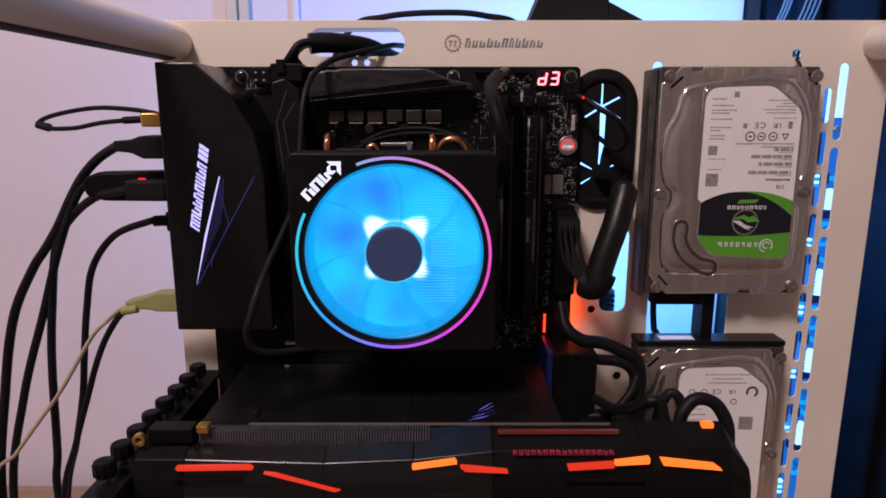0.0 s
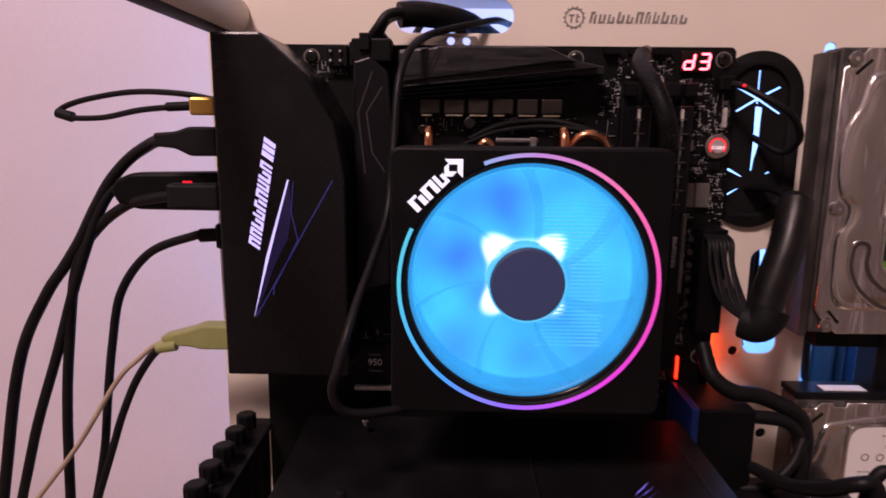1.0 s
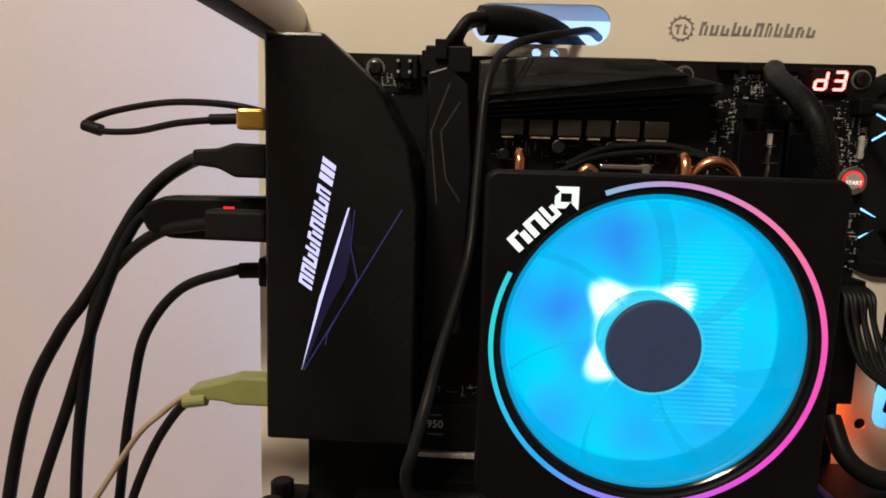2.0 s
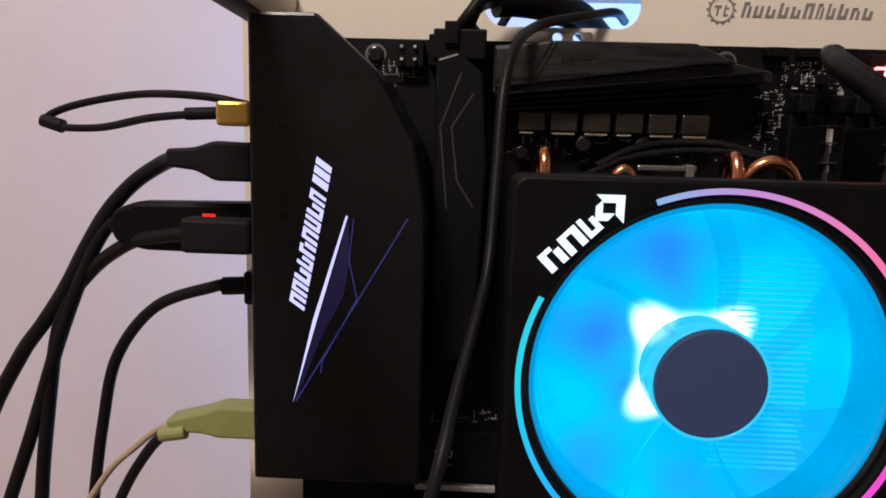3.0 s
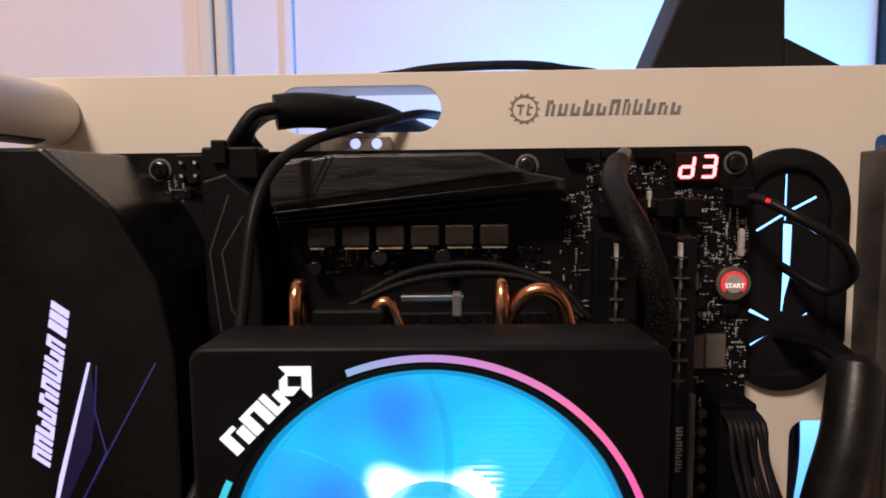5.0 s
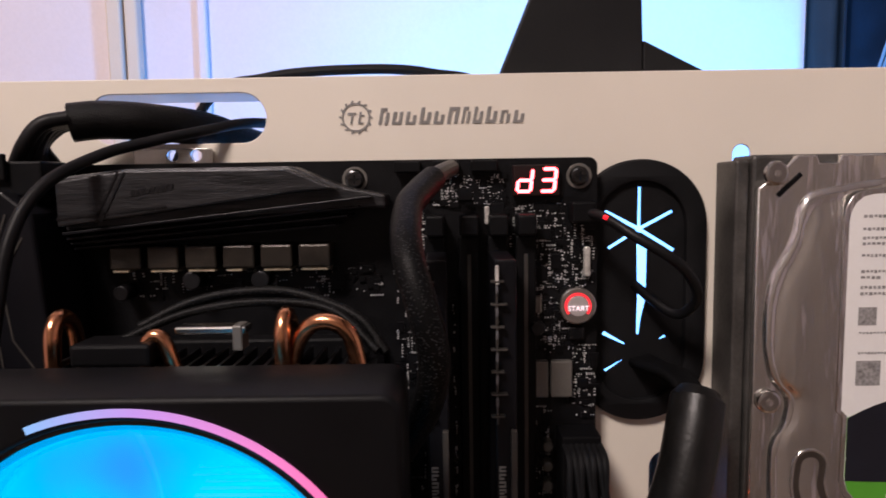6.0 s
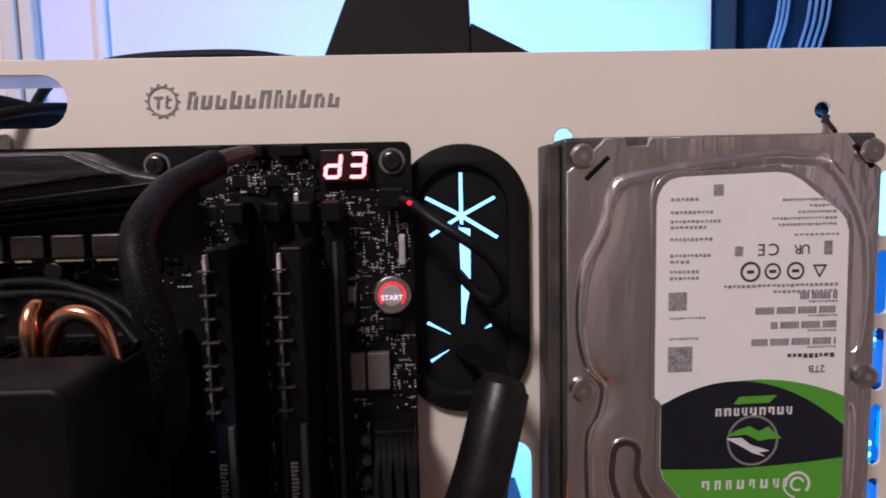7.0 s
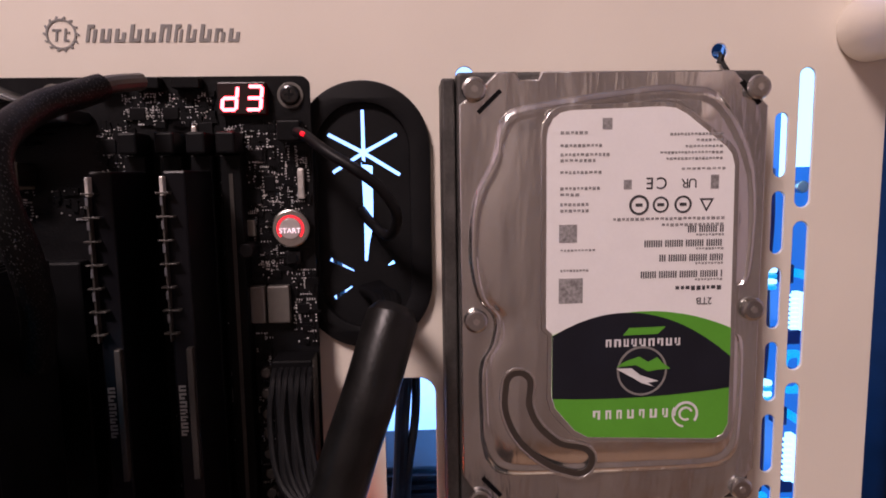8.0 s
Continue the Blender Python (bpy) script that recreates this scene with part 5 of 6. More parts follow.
# Faint emission puts the fan's blue light into the hub.
hub = part("hub", cyl((CX, -0.1048, CZ), (CX, -0.0900, CZ), 0.0146, 64, bev=0.0009), HUB_SPILL, fan, "dark hub, faint blue fan light put into its glow", smooth=True)
part("hub_dimple", cyl((CX, -0.1051, CZ), (CX, -0.1049, CZ), 0.0012, 20), HUB_SPILL, hub)
part("hub_ring", sheet(ring_pts(CX, CZ, 0.01535, 64), [ring_pts(CX, CZ, 0.01475, 64)], -0.1044, -0.0920, 0.0002), HUB_GLOW, fan, "bright ring round the hub")
# Disc added to carry the fan's lamp spots and blue glow.
part("glow_disc", sheet(ring_pts(CX, CZ, 0.0465, 64), [], -0.0870, -0.0860), DISC_GLOW, cool, "added disc behind the fan with its blue glow painted on")
# Fin edges glow to stand in for the fan light they reflect.
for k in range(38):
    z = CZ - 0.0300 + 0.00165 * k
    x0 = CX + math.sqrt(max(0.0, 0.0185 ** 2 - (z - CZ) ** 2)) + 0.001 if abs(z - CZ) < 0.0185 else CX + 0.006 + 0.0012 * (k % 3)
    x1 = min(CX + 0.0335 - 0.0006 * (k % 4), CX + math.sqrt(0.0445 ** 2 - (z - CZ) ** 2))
    part("fin_edge", box(x0, x1, -0.0885, -0.0871, z - 0.00016, z + 0.00016), FIN_GLINT, cool)
# white glowing mark on the corner of the housing: three plain blocks and an angle
ang = 45
word(house, "lit_mark", WORD_LIT, "glowing white block", 3, 0.0170, 0.0056, (-0.0640, -0.1064, 0.3838), ang, 0, 0.0004, 2, 0.14, 1.0)
own = prism([(-0.0030, 0.0030), (0.0030, 0.0030), (0.0030, -0.0030), (0.0013, -0.0013), (0.0013, 0.0013), (-0.0013, 0.0013)], -0.0004, 0.0004)
prism([(-0.0030, -0.0022), (-0.0030, 0.0004), (-0.0016, 0.0018), (-0.0016, -0.0010), (0.0010, -0.0010), (-0.0004, -0.0026), (-0.0026, -0.0026)], -0.0004, 0.0004, bm=own)
own.transform(Matrix.Translation((-0.0547, -0.1064, 0.3925)) @ Matrix.Rotation(radians(-ang + 45), 4, "Y") @ Matrix.Diagonal((1.15, 1, 1.15, 1)))
part("lit_mark", own, WORD_LIT, house, "glowing white angled mark")
# fin stack, base and copper pipes
fins = part("fin_block", box(-0.0700, 0.0180, -0.0825, -0.0400, 0.3060, 0.3900, 0.0005), DARK_STEEL, cool, "aluminium fin stack")
for k in range(22):
    x = -0.0690 + 0.0041 * k
    part("fin", box(x, x + 0.0009, -0.0822, -0.0400, 0.3901, 0.3935), DARK_STEEL, fins)
part("base_block", box(-0.0500, 0.0000, -0.0398, -0.0150, 0.3250, 0.3720, 0.001), DARK_STEEL, cool)
part("socket_frame", box(-0.0640, 0.0140, -0.0150, -0.0082, 0.3080, 0.3900, 0.001), BLACK_PLASTIC, cool, "black socket frame")
for x in (-0.0660, -0.0062):
    part("heat_pipe", tube([(x, -0.0600, 0.380), (x, -0.0605, 0.398), (x, -0.0590, 0.4045), (x, -0.0550, 0.4062), (x, -0.0500, 0.4020), (x, -0.0480, 0.390)], 0.0021, 14), COPPER, cool, "bent copper heat pipe", smooth=True)
part("heat_pipe", tube([(-0.0050, -0.0560, 0.3900), (-0.0030, -0.0575, 0.3985), (0.0015, -0.0590, 0.4040), (0.0070, -0.0595, 0.4045), (0.0115, -0.0595, 0.4005), (0.0140, -0.0595, 0.3900)], 0.0022, 14), COPPER, cool, "bent copper heat pipe", smooth=True)
part("heat_pipe", tube([(-0.0450, -0.0560, 0.3900), (-0.0430, -0.0570, 0.3990), (-0.0390, -0.0570, 0.4005), (-0.0350, -0.0570, 0.3900)], 0.0020, 14), COPPER, cool, smooth=True)
part("clip", box(-0.0360, -0.0170, -0.0560, -0.0500, 0.4010, 0.4030, 0.0005), STEEL, cool, "bright steel clip")
part("clip_end", box(-0.0205, -0.0178, -0.0565, -0.0505, 0.3965, 0.4034, 0.0005), CHOKE_LIGHT, cool)
part("lever", box(-0.0610, -0.0400, -0.0620, -0.0500, 0.3940, 0.4000, 0.001), BLACK_PLASTIC, cool, "black clip lever")


# ---- graphics card ----
gpu = thing("graphics_card", (0.0, -0.08, 0.215), "black angular graphics card with orange light strips", "graphics card")
def plate_xy(poly, z0, z1, bev=0.0):
    """A flat plate drawn in the x-y plane."""
    bm = prism([(x, -y) for x, y in poly], z0, z1, bev)
    bm.transform(Matrix.Rotation(-math.pi / 2, 4, "X"))
    return bm


CARD = [(-0.1000, -0.1260), (0.0860, -0.1260), (0.0860, -0.1180), (0.0700, -0.1100), (0.0640, -0.1000), (0.0640, -0.0480), (-0.1000, -0.0480)]
part("circuit_board", plate_xy([(x, max(y, -0.1240)) for x, y in CARD], 0.2600, 0.2616, 0.0003), PCB_BLACK, gpu)
bp = part("backplate", plate_xy(CARD, 0.2622, 0.2646, 0.0005), BACKPLATE, gpu, "black metal backplate")
part("grey_edge", box(-0.0995, 0.0855, -0.1264, -0.1261, 0.2632, 0.2645), CHOKE_LIGHT, bp, "thin dull grey edge")
for x in (-0.02, 0.05):
    part("groove", box(x, x + 0.0005, -0.1250, -0.0490, 0.2647, 0.2649), BRUSHED, bp)
own = bmesh.new()
for k in range(4):
    own2 = bmesh.new()
    vs = [own2.verts.new(p) for p in ((0.0125 + 0.002 * k, -0.125 + 0.0036 * k, 0.2651), (0.0205, -0.122 + 0.0036 * k, 0.2651), (0.0300 - 0.001 * k, -0.1145 + 0.0036 * k, 0.2651), (0.0235, -0.1195 + 0.0036 * k, 0.2651))]
    own2.faces.new(vs)
    bmesh.ops.solidify(own2, geom=own2.faces[:], thickness=0.0002)
    join(own, own2)
part("lit_emblem", own, LOGO_LIT, bp, "violet glowing emblem strokes")
# fin stack seen between board and shroud
fs = part("fin_block", box(-0.1280, 0.0630, -0.1180, -0.0350, 0.2250, 0.2596), DARK_STEEL, gpu, "aluminium fin stack")
for k in range(84):
    x = -0.1255 + 0.00142 * k
    part("fin", box(x, x + 0.0006, -0.1262, -0.1181, 0.2460, 0.2590), FIN_GREY, fs)
# sculpted shroud: facets along the front
def shroud_band(x0, x1, prof0, prof1, material=None, name="shroud", label="black angular plastic shroud"):
    bm = bmesh.new()
    a = [bm.verts.new((x0, y, z)) for y, z in prof0]
    b = [bm.verts.new((x1, y, z)) for y, z in prof1]
    n = len(a)
    for i in range(n):
        bm.faces.new((a[i], b[i], b[(i + 1) % n], a[(i + 1) % n]))
    bm.faces.new(a[::-1])
    bm.faces.new(b)
    bevel(bm, bm.edges[:], 0.0003, 1)
    part(name, bm, material or GPU_BLACK, gpu, label)


PA = [(-0.1190, 0.2572), (-0.1362, 0.2494), (-0.1392, 0.2395), (-0.1402, 0.2320), (-0.1380, 0.2150), (-0.1200, 0.2100)]
PB = [(-0.1190, 0.2558), (-0.1366, 0.2476), (-0.1394, 0.2380), (-0.1404, 0.2310), (-0.1380, 0.2150), (-0.1200, 0.2100)]
PC = [(-0.1190, 0.2610), (-0.1352, 0.2534), (-0.1388, 0.2430), (-0.1402, 0.2350), (-0.1380, 0.2150), (-0.1200, 0.2100)]
PD = [(-0.1190, 0.2620), (-0.1345, 0.2552), (-0.1385, 0.2450), (-0.1402, 0.2360), (-0.1380, 0.2150), (-0.1200, 0.2100)]
PE = [(-0.1200, 0.2420), (-0.1290, 0.2400), (-0.1330, 0.2330), (-0.1340, 0.2250), (-0.1330, 0.2150), (-0.1200, 0.2100)]
shroud_band(-0.1550, -0.1300, PA, PA)
shroud_band(-0.1299, -0.0600, PA, PB, SHROUD_GLOSS)
shroud_band(-0.0599, -0.0150, PB, PA, SHROUD_GLOSS)
shroud_band(-0.0149, 0.0250, PA, PC, SHROUD_GLOSS)
shroud_band(0.0251, 0.1000, PC, PD)
shroud_band(0.1001, 0.1450, PD, PD)
shroud_band(0.1451, 0.1580, PD, PE)
part("end_cap", prism([(0.0900, 0.2260), (0.1480, 0.2260), (0.1540, 0.2200), (0.1560, 0.2100), (0.0900, 0.2100)], -0.1199, -0.0300, 0.001), SATIN_BLACK, gpu)
part("red_rail", box(0.0280, 0.0900, -0.1285, -0.1262, 0.2590, 0.2612, 0.0003), paint("dull_red_plastic", (0.16, 0.03, 0.02), 0.4), gpu, "dull red rail")
PINK = paint("pink_print", (0.35, 0.03, 0.06), 0.5)
word(gpu, "word_bar", PINK, "dull pink printed bar", 17, 0.0500, 0.0018, (0.0600, -0.1372, 0.2540), 0, 0, 0.0012, 21, 0.4, 1.0)
for pts, m in ((((-0.1350, 0.2433), (-0.0985, 0.2440), (-0.0965, 0.2420), (-0.1340, 0.2412)), ORANGE_LIT), (((-0.0915, 0.2412), (-0.0860, 0.2405), (-0.0530, 0.2300), (-0.0560, 0.2286)), ORANGE_LIT), (((-0.0175, 0.2438), (0.0040, 0.2478), (0.0050, 0.2455), (-0.0170, 0.2415)), AMBER_LIT), (((0.0065, 0.2440), (0.0300, 0.2415), (0.0305, 0.2398), (0.0090, 0.2410)), ORANGE_LIT), (((0.0600, 0.2440), (0.0830, 0.2460), (0.0830, 0.2430), (0.0605, 0.2412)), ORANGE_LIT), (((0.0835, 0.2462), (0.1005, 0.2490), (0.1005, 0.2452), (0.0835, 0.2440)), AMBER_LIT), (((0.1060, 0.2485), (0.1330, 0.2445), (0.1370, 0.2410), (0.1075, 0.2445)), AMBER_LIT)):
    mid = sum(b for _, b in pts) / 4
    part("light_strip", prism([(a + 0.002, mid + 0.0042 + (b - mid) * 0.8) for a, b in pts], -0.1408, -0.1372, 0.0002), m, gpu, "glowing orange light strip")
for x0, x1, z in ((-0.1350, -0.0985, 0.2408), (0.0600, 0.1005, 0.2405)):
    part("crease", box(x0, x1, -0.1424, -0.1400, z + 0.0005, z + 0.0013), BLACK_PLASTIC, gpu)
part("bracket", box(-0.1582, -0.1570, -0.1300, -0.0100, 0.2100, 0.2380, 0.0004), STEEL, gpu, "steel slot bracket")
for x0, x1 in ((-0.1500, -0.1275),):
    part("port", box(x0, x1, -0.1300, -0.1200, 0.2547, 0.2625, 0.0006), BLACK_PLASTIC, gpu, "black display port")
part("brass_ring", sheet(ring_pts(-0.1535, 0.2580, 0.0033, 24), [ring_pts(-0.1535, 0.2580, 0.0016, 16)], -0.1335, -0.1300, 0.0004), GOLD, gpu, "brass ring", smooth=True)
part("brass_post", box(-0.1255, -0.1195, -0.1295, -0.1235, 0.2600, 0.2640, 0.0005), GOLD, gpu)
part("spring_screw", cyl((-0.0970, -0.1200, 0.2647), (-0.0970, -0.1200, 0.2690), 0.0022, 18, bev=0.0005), DARK_STEEL, gpu, "small dark spring screw", smooth=True)
part("spring_screw", cyl((-0.0960, -0.0560, 0.2647), (-0.0960, -0.0560, 0.2680), 0.0018, 18, bev=0.0005), STEEL, gpu, smooth=True)
plug = part("power_plug", box(0.1130, 0.1420, -0.1180, -0.1040, 0.2262, 0.2480, 0.0008), BLACK_PLASTIC, gpu, "black power plug")
part("amber_light", box(0.1340, 0.1400, -0.1240, -0.1202, 0.2600, 0.2628, 0.0004), AMBER_LIT, gpu, "small amber light")


# ---- cables ----
def cable(label, paths, material=CABLE_BLACK, plug_parts=(), name="cable", category="cable"):
    first = Vector(paths[0][0][0])
    th = thing(name, tuple(first), label, category, "loose cables")
    for pts, r in paths:
        part("jacket", tube(pts, r), material, th, smooth=True)
    for pname, bm, m, lab in plug_parts:
        part(pname, bm, m, th, lab, smooth=False)
    return th


cable("black power cable looping over the graphics card", [([(0.0980, -0.046, 0.2400), (0.1030, -0.070, 0.2450), (0.1065, -0.092, 0.2560), (0.1110, -0.104, 0.2655), (0.1175, -0.106, 0.2660), (0.1195, -0.108, 0.2560), (0.1180, -0.110, 0.2440)], 0.0032), ([(0.1270, -0.110, 0.2500), (0.1295, -0.108, 0.2610), (0.1370, -0.106, 0.2680), (0.1470, -0.107, 0.2660), (0.1530, -0.110, 0.2560), (0.1540, -0.112, 0.2440)], 0.0036), ([(0.118, -0.100, 0.2470), (0.121, -0.098, 0.2600), (0.126, -0.098, 0.2680), (0.131, -0.100, 0.2640), (0.132, -0.103, 0.2500)], 0.0028)])
cable("black cable bundle beside the board's edge", [([(0.0780, -0.020, 0.2960), (0.0800, -0.030, 0.2830), (0.0900, -0.034, 0.2755), (0.1050, -0.034, 0.2730), (0.1230, -0.034, 0.2640), (0.1290, -0.034, 0.2540), (0.1290, -0.036, 0.2350), (0.1270, -0.038, 0.2000), (0.126, -0.03, 0.10)], 0.0042), ([(0.0850, -0.036, 0.2640), (0.1000, -0.036, 0.2630), (0.1180, -0.036, 0.2600), (0.1260, -0.036, 0.2480), (0.1255, -0.038, 0.2200), (0.123, -0.03, 0.10)], 0.0036), ([(0.0950, -0.042, 0.2260), (0.1080, -0.044, 0.2290), (0.1200, -0.042, 0.2400), (0.1265, -0.038, 0.2520)], 0.0028)])
con = thing("cable_plug", (0.083, -0.03, 0.245), "black block plug with a blue edge on the board", "plug")
part("block", box(0.0705, 0.0985, -0.044, -0.0084, 0.2210, 0.2695, 0.001), BLACK_PLASTIC, con)
part("edge_bar", box(0.0662, 0.0702, -0.044, -0.0084, 0.2220, 0.2705, 0.0008), BLUE_PLASTIC, con, "blue plastic edge")

# main power cable in its sleeve
MATT_WIRE = paint("matt_wire", (0.004, 0.004, 0.0045), 0.7, var=0.2, scale=200, spec=0.06)
th = thing("power_cable", (0.10, -0.04, 0.35), "thick black sleeved main power cable", "cable", "loose cables")
part("sleeve", tube([(0.1128, -0.0315, 0.3728), (0.1105, -0.0350, 0.3660), (0.1060, -0.040, 0.3520), (0.1005, -0.043, 0.3370), (0.0962, -0.045, 0.3235), (0.0950, -0.045, 0.3190)], 0.0082, 20), SHRINK, th, "thick black sleeve", smooth=True)
part("sleeve_mouth", tube([(0.1127, -0.0316, 0.3726), (0.1134, -0.0309, 0.3742), (0.1140, -0.0302, 0.3756)], 0.0081, 20, r_end=0.0060), SHRINK, th, "rounded sleeve mouth", smooth=True)
part("sleeve_end", tube([(0.0975, -0.048, 0.3240), (0.0955, -0.048, 0.3185), (0.0925, -0.046, 0.3150), (0.0880, -0.042, 0.3160)], 0.0088, 18), RUBBER, th, "wrapped sleeve end", smooth=True)
for k in range(6):
    o = 0.0014 * (k - 2.5)
    part("wire", tube([(0.1035 + o * 0.6, 0.006, 0.3770 + o * 0.4), (0.1065 + o, -0.010, 0.3775), (0.1105 + o * 0.9, -0.022, 0.3775), (0.1125 + o * 0.6, -0.0320, 0.3725)], 0.0016, 10), MATT_WIRE, th, "black wire", smooth=True)
for k in range(7):
    x = 0.0745 + 0.0019 * k
    part("wire", tube([(x, -0.0195, 0.3540), (x + 0.0004, -0.0260, 0.3510), (x + 0.0014 * (k % 2), -0.0300, 0.3400), (x + 0.0035, -0.0370, 0.3250), (0.0880 + 0.0008 * k, -0.0440, 0.3160)], 0.0011, 8), CABLE_BLACK, th, "thin grey-black wire", smooth=True)

# processor power cable coming through the slot
th = thing("power_cable", (-0.07, -0.02, 0.455), "black processor power cable through the top slot", "cable", "loose cables")
part("sleeve", tube([(-0.0250, 0.045, 0.4520), (-0.0370, 0.022, 0.4560), (-0.0480, 0.006, 0.4605), (-0.0620, -0.008, 0.4620), (-0.0740, -0.014, 0.4622), (-0.0820, -0.017, 0.4612)], 0.0062, 18), SLEEVE, th, "black sleeve", smooth=True)
for k in range(5):
    o = 0.0022 * (k - 2)
    part("wire", tube([(-0.0800, -0.017 + o, 0.4622), (-0.0870, -0.0195 + o * 1.1, 0.4600), (-0.0905 - abs(o) * 0.3, -0.0210 + o, 0.4540), (-0.0925 + o, -0.0200 + o * 0.6, 0.4478)], 0.0023, 10), CABLE_BLACK, th, "black wire", smooth=True)
part("plug", box(-0.1040, -0.0850, -0.0290, -0.0150, 0.4380, 0.4488, 0.0008), BLACK_PLASTIC, th, "black eight-pin plug")
part("plug_latch", box(-0.1000, -0.0950, -0.0310, -0.0292, 0.4430, 0.4510, 0.0005), BLACK_PLASTIC, th)

cable("thin black fan cable hanging beside the cooler", [([(-0.0240, 0.030, 0.4640), (-0.0330, 0.006, 0.4625), (-0.0450, -0.008, 0.4585), (-0.0580, -0.018, 0.4545), (-0.0680, -0.028, 0.4500), (-0.0755, -0.044, 0.4410), (-0.0795, -0.054, 0.4260), (-0.0812, -0.062, 0.3980), (-0.0828, -0.072, 0.3720), (-0.0868, -0.088, 0.3560), (-0.0912, -0.104, 0.3420), (-0.0940, -0.116, 0.3310), (-0.0970, -0.121, 0.3190), (-0.0990, -0.122, 0.3110), (-0.0975, -0.120, 0.3035), (-0.0920, -0.115, 0.2985), (-0.0800, -0.108, 0.2965), (-0.0700, -0.100, 0.2960)], 0.0018)])
cable("thick black sleeved cable bending down beside the memory", [([(0.0240, -0.060, 0.3700), (0.0310, -0.070, 0.3850), (0.0335, -0.078, 0.3990), (0.0310, -0.0800, 0.4120), (0.0275, -0.0740, 0.4240), (0.0268, -0.0560, 0.4335), (0.0300, -0.0420, 0.4385), (0.0330, -0.0340, 0.4415)], 0.0039)], BRAID, [("grey_tip", tube([(0.0312, -0.0385, 0.4400), (0.0345, -0.0310, 0.4428), (0.0385, -0.0200, 0.4450)], 0.0026, 12), CHOKE_GREY, "grey heat-shrink tip")])
cable("thin black front cable looping beside the grommet", [([(0.0830, -0.014, 0.4300), (0.0870, -0.020, 0.4285), (0.0945, -0.027, 0.4230), (0.1040, -0.030, 0.4170), (0.1110, -0.028, 0.4110), (0.1150, -0.024, 0.4030), (0.1120, -0.016, 0.3965), (0.1060, -0.008, 0.4000), (0.1020, 0.001, 0.4040), (0.1010, 0.012, 0.4020)], 0.0017)], CABLE_BLACK, [("plug", box(0.0775, 0.0850, -0.0160, -0.0084, 0.4270, 0.4335, 0.0006), BLACK_PLASTIC, "small black plug"), ("red_light", cyl((0.0862, -0.0215, 0.4290), (0.0872, -0.0222, 0.4285), 0.0007, 12), RED_LIT, "tiny red light")])
cable("black wires curving above the cooler", [([(-0.0480, -0.050, 0.4020), (-0.0350, -0.046, 0.4080), (-0.0200, -0.044, 0.4105), (-0.0050, -0.046, 0.4100), (0.0120, -0.050, 0.4040), (0.0200, -0.054, 0.3950)], 0.0014), ([(-0.0520, -0.052, 0.3990), (-0.0350, -0.048, 0.4055), (-0.0150, -0.047, 0.4080), (0.0050, -0.050, 0.4060), (0.0180, -0.056, 0.3960)], 0.0012)], BRAID_PALE)

# cables plugged into the rear connectors
YC = -0.030
cable("thin black antenna lead looped back to its gold plug", [([(-0.1620, -0.050, 0.4185), (-0.1800, -0.048, 0.4215), (-0.2080, -0.036, 0.4225), (-0.2350, -0.028, 0.4190), (-0.2495, -0.024, 0.4145), (-0.2440, -0.030, 0.4107), (-0.2240, -0.034, 0.4105), (-0.2010, -0.043, 0.4140), (-0.1780, -0.050, 0.4158)], 0.0014)], CABLE_BLACK, [("gold_plug", box(-0.1735, -0.1618, -0.0545, -0.0465, 0.4118, 0.4198, 0.0012), GOLD, "gold screw plug"), ("collar", cyl((-0.1850, -0.0500, 0.4154), (-0.1736, -0.0500, 0.4160), 0.0021, 14), RUBBER, ""), ("joint", cyl((-0.2480, -0.0300, 0.4128), (-0.2400, -0.0300, 0.4106), 0.0024, 14, r2=0.0026, bev=0.0004), RUBBER, "")])
cable("thick black cable in a moulded black plug", [([(-0.1900, -0.044, 0.4010), (-0.2000, -0.036, 0.3985), (-0.2140, YC, 0.3910), (-0.2245, YC, 0.3800), (-0.2335, YC, 0.3660), (-0.2425, YC, 0.3500), (-0.2520, YC, 0.3360), (-0.2630, YC, 0.3210), (-0.2790, YC, 0.2900), (-0.2915, YC, 0.2400), (-0.3050, YC, 0.1590), (-0.3020, YC, 0.0500), (-0.3050, YC, -0.0400)], 0.0029)], CABLE_BLACK, [("plug", prism([(-0.1618, 0.4065), (-0.1618, 0.3935), (-0.1745, 0.3935), (-0.1810, 0.3968), (-0.1905, 0.3978), (-0.1910, 0.4038), (-0.1810, 0.4045), (-0.1745, 0.4068)], -0.0540, -0.0360, 0.0012), RUBBER, "moulded black plug")])
cable("black cable hanging from the connector side", [([(-0.2080, YC + 0.002, 0.3790), (-0.2180, YC + 0.002, 0.3790), (-0.2260, YC, 0.3730), (-0.2345, YC - 0.001, 0.3570), (-0.2460, YC - 0.001, 0.3290), (-0.2595, YC, 0.2920), (-0.2800, YC, 0.2340), (-0.2970, YC, 0.1590), (-0.2920, YC, 0.0500), (-0.2950, YC, -0.0400)], 0.0026)])
cable("black data cable with a flat plug", [([(-0.1800, -0.051, 0.3755), (-0.1950, -0.046, 0.3735), (-0.2130, -0.038, 0.3690), (-0.2330, YC, 0.3560), (-0.2455, YC, 0.3370), (-0.2535, YC, 0.2950), (-0.2585, YC, 0.2550), (-0.2625, YC, 0.1950), (-0.2660, YC, 0.1590), (-0.2600, YC, 0.0500), (-0.2600, YC, -0.0400)], 0.0026)], CABLE_BLACK, [("plug", box(-0.1860, -0.1618, -0.0560, -0.0470, 0.3690, 0.3810, 0.0015), RUBBER, "flat black plug")])
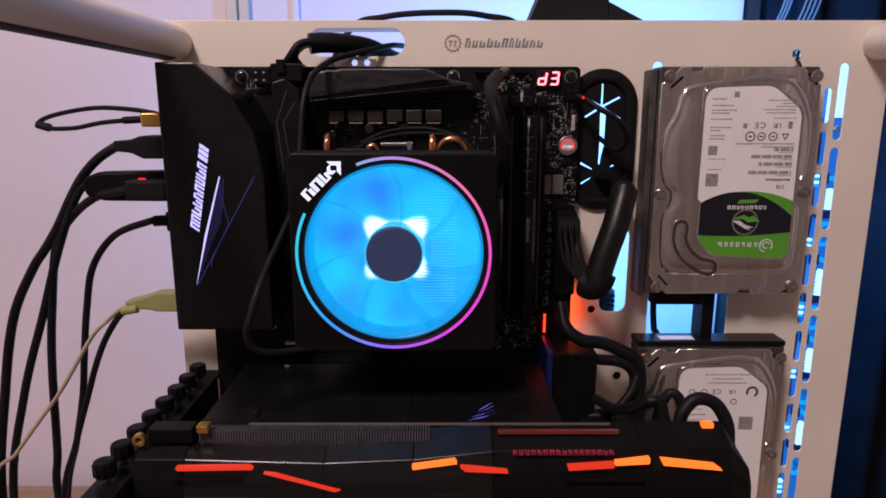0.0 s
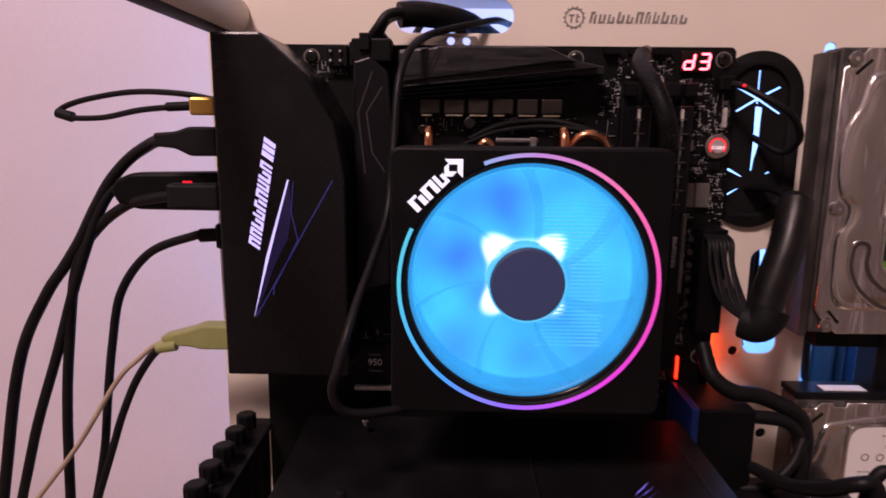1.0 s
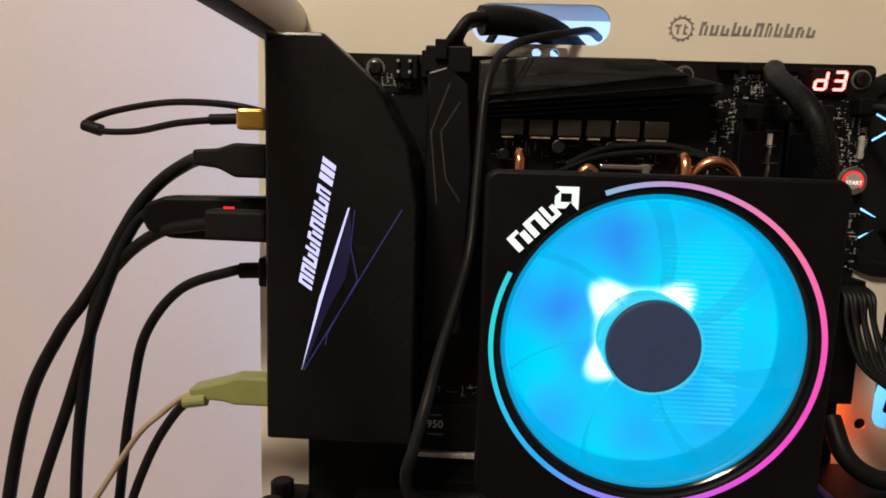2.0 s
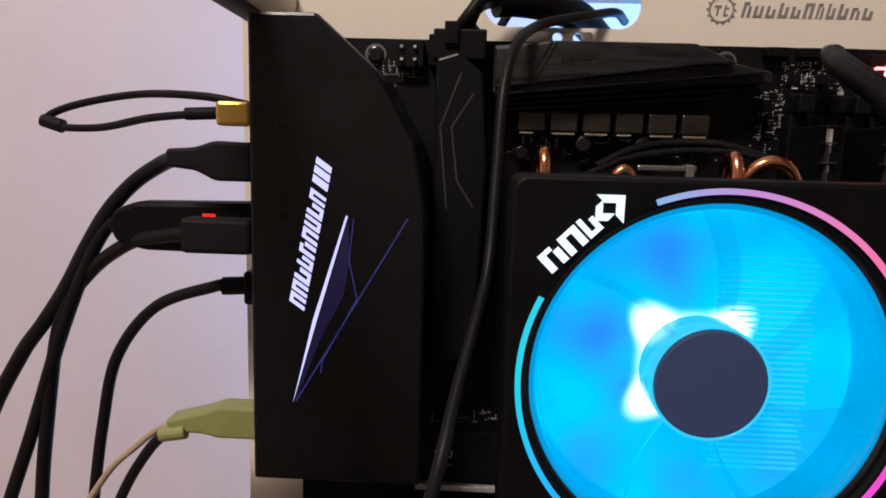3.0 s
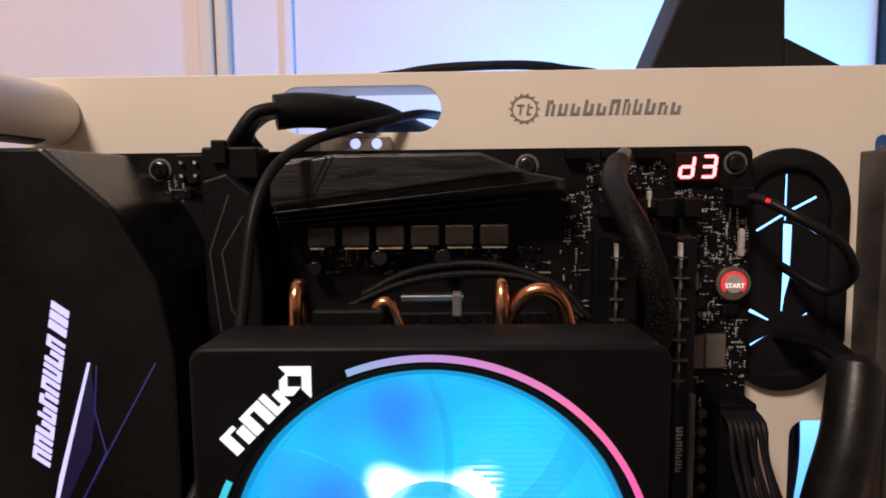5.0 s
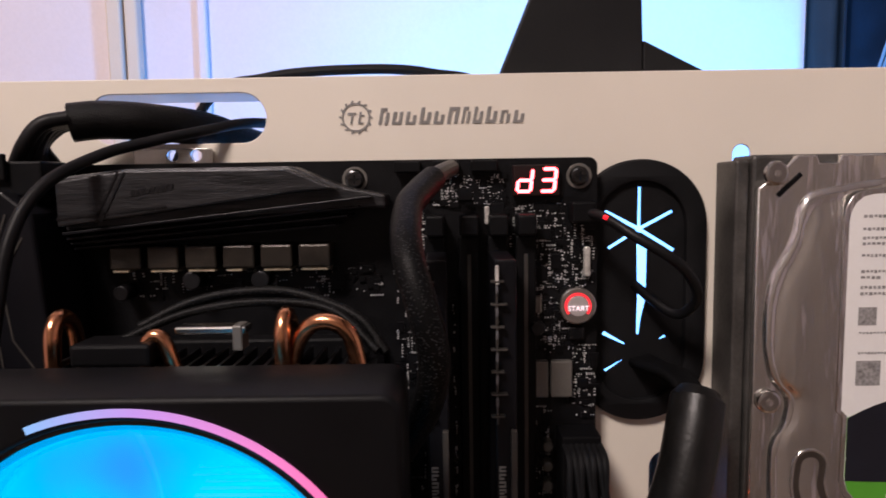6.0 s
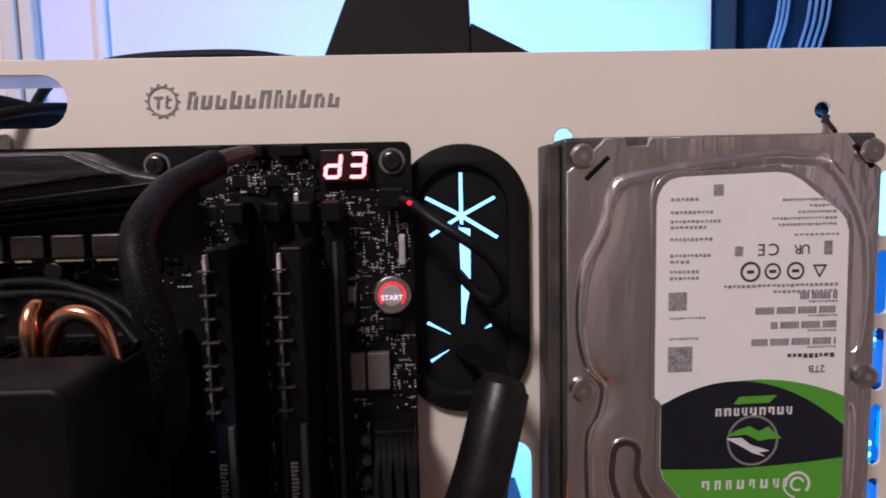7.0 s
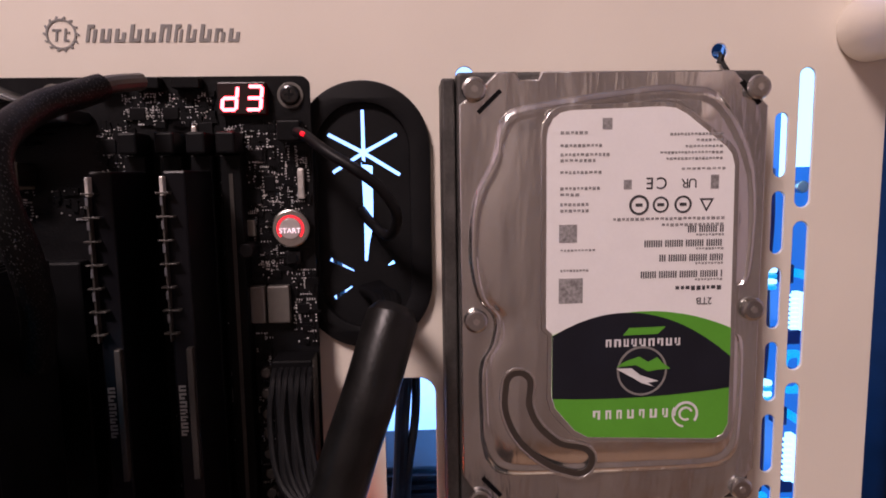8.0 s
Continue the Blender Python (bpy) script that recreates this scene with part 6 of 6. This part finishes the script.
th = thing("usb_dongle", (-0.19, -0.038, 0.376), "flat black plug-in receiver with a small red light", "receiver")
part("shell", prism([(-0.1618, 0.3858), (-0.2080, 0.3848), (-0.2165, 0.3815), (-0.2190, 0.3760), (-0.2160, 0.3700), (-0.2060, 0.3672), (-0.1618, 0.3668)], -0.0420, -0.0320, 0.0018), BLACK_PLASTIC, th)
part("red_light", box(-0.1835, -0.1790, -0.0424, -0.0421, 0.3795, 0.3812, 0.0001), RED_LIT, th, "small red light")
cable("black cable with a small square plug", [([(-0.1760, -0.036, 0.3545), (-0.1830, -0.036, 0.3535), (-0.2070, -0.032, 0.3440), (-0.2240, -0.030, 0.3230), (-0.2310, -0.030, 0.2950), (-0.2360, -0.030, 0.2650), (-0.2405, -0.030, 0.2350), (-0.2490, -0.030, 0.2000), (-0.2600, -0.030, 0.1590), (-0.2720, -0.03, 0.0500), (-0.2740, -0.03, -0.0400)], 0.0022)], CABLE_BLACK, [("plug", box(-0.1700, -0.1618, -0.0410, -0.0310, 0.3482, 0.3605, 0.0012), BLACK_PLASTIC, "small black plug"), ("collar", cyl((-0.1790, -0.036, 0.3540), (-0.1701, -0.036, 0.3545), 0.0034, 14), RUBBER, "")])
cable("beige and black audio leads from pale green plugs", [([(-0.1960, -0.038, 0.3015), (-0.2050, -0.038, 0.2975), (-0.2140, -0.038, 0.2900), (-0.2260, -0.038, 0.2780), (-0.2490, -0.038, 0.2430), (-0.2710, -0.038, 0.2150), (-0.2850, -0.038, 0.1970), (-0.3050, -0.038, 0.1700), (-0.3200, -0.038, 0.0500), (-0.32, -0.038, -0.04)], 0.0013)], BEIGE_CABLE, [("plug", prism([(-0.1618, 0.3098), (-0.1618, 0.2972), (-0.1800, 0.2972), (-0.1850, 0.2985), (-0.1980, 0.2990), (-0.2000, 0.3035), (-0.1850, 0.3075), (-0.1790, 0.3098)], -0.0430, -0.0330, 0.0012), GREEN_PLUG, "pale green audio plug"), ("plug", cyl((-0.2020, -0.0420, 0.2975), (-0.1920, -0.0420, 0.2992), 0.0028, 14, bev=0.0005), GREEN_PLUG, "pale green audio plug"), ("black_lead", tube([(-0.2000, -0.042, 0.2980), (-0.2060, -0.042, 0.2920), (-0.2150, -0.042, 0.2780), (-0.2230, -0.042, 0.2600), (-0.2290, -0.042, 0.2430), (-0.2420, -0.042, 0.2060), (-0.2550, -0.042, 0.1640), (-0.2680, -0.042, 0.0500), (-0.268, -0.042, -0.04)], 0.0020), CABLE_BLACK, "black audio lead")])
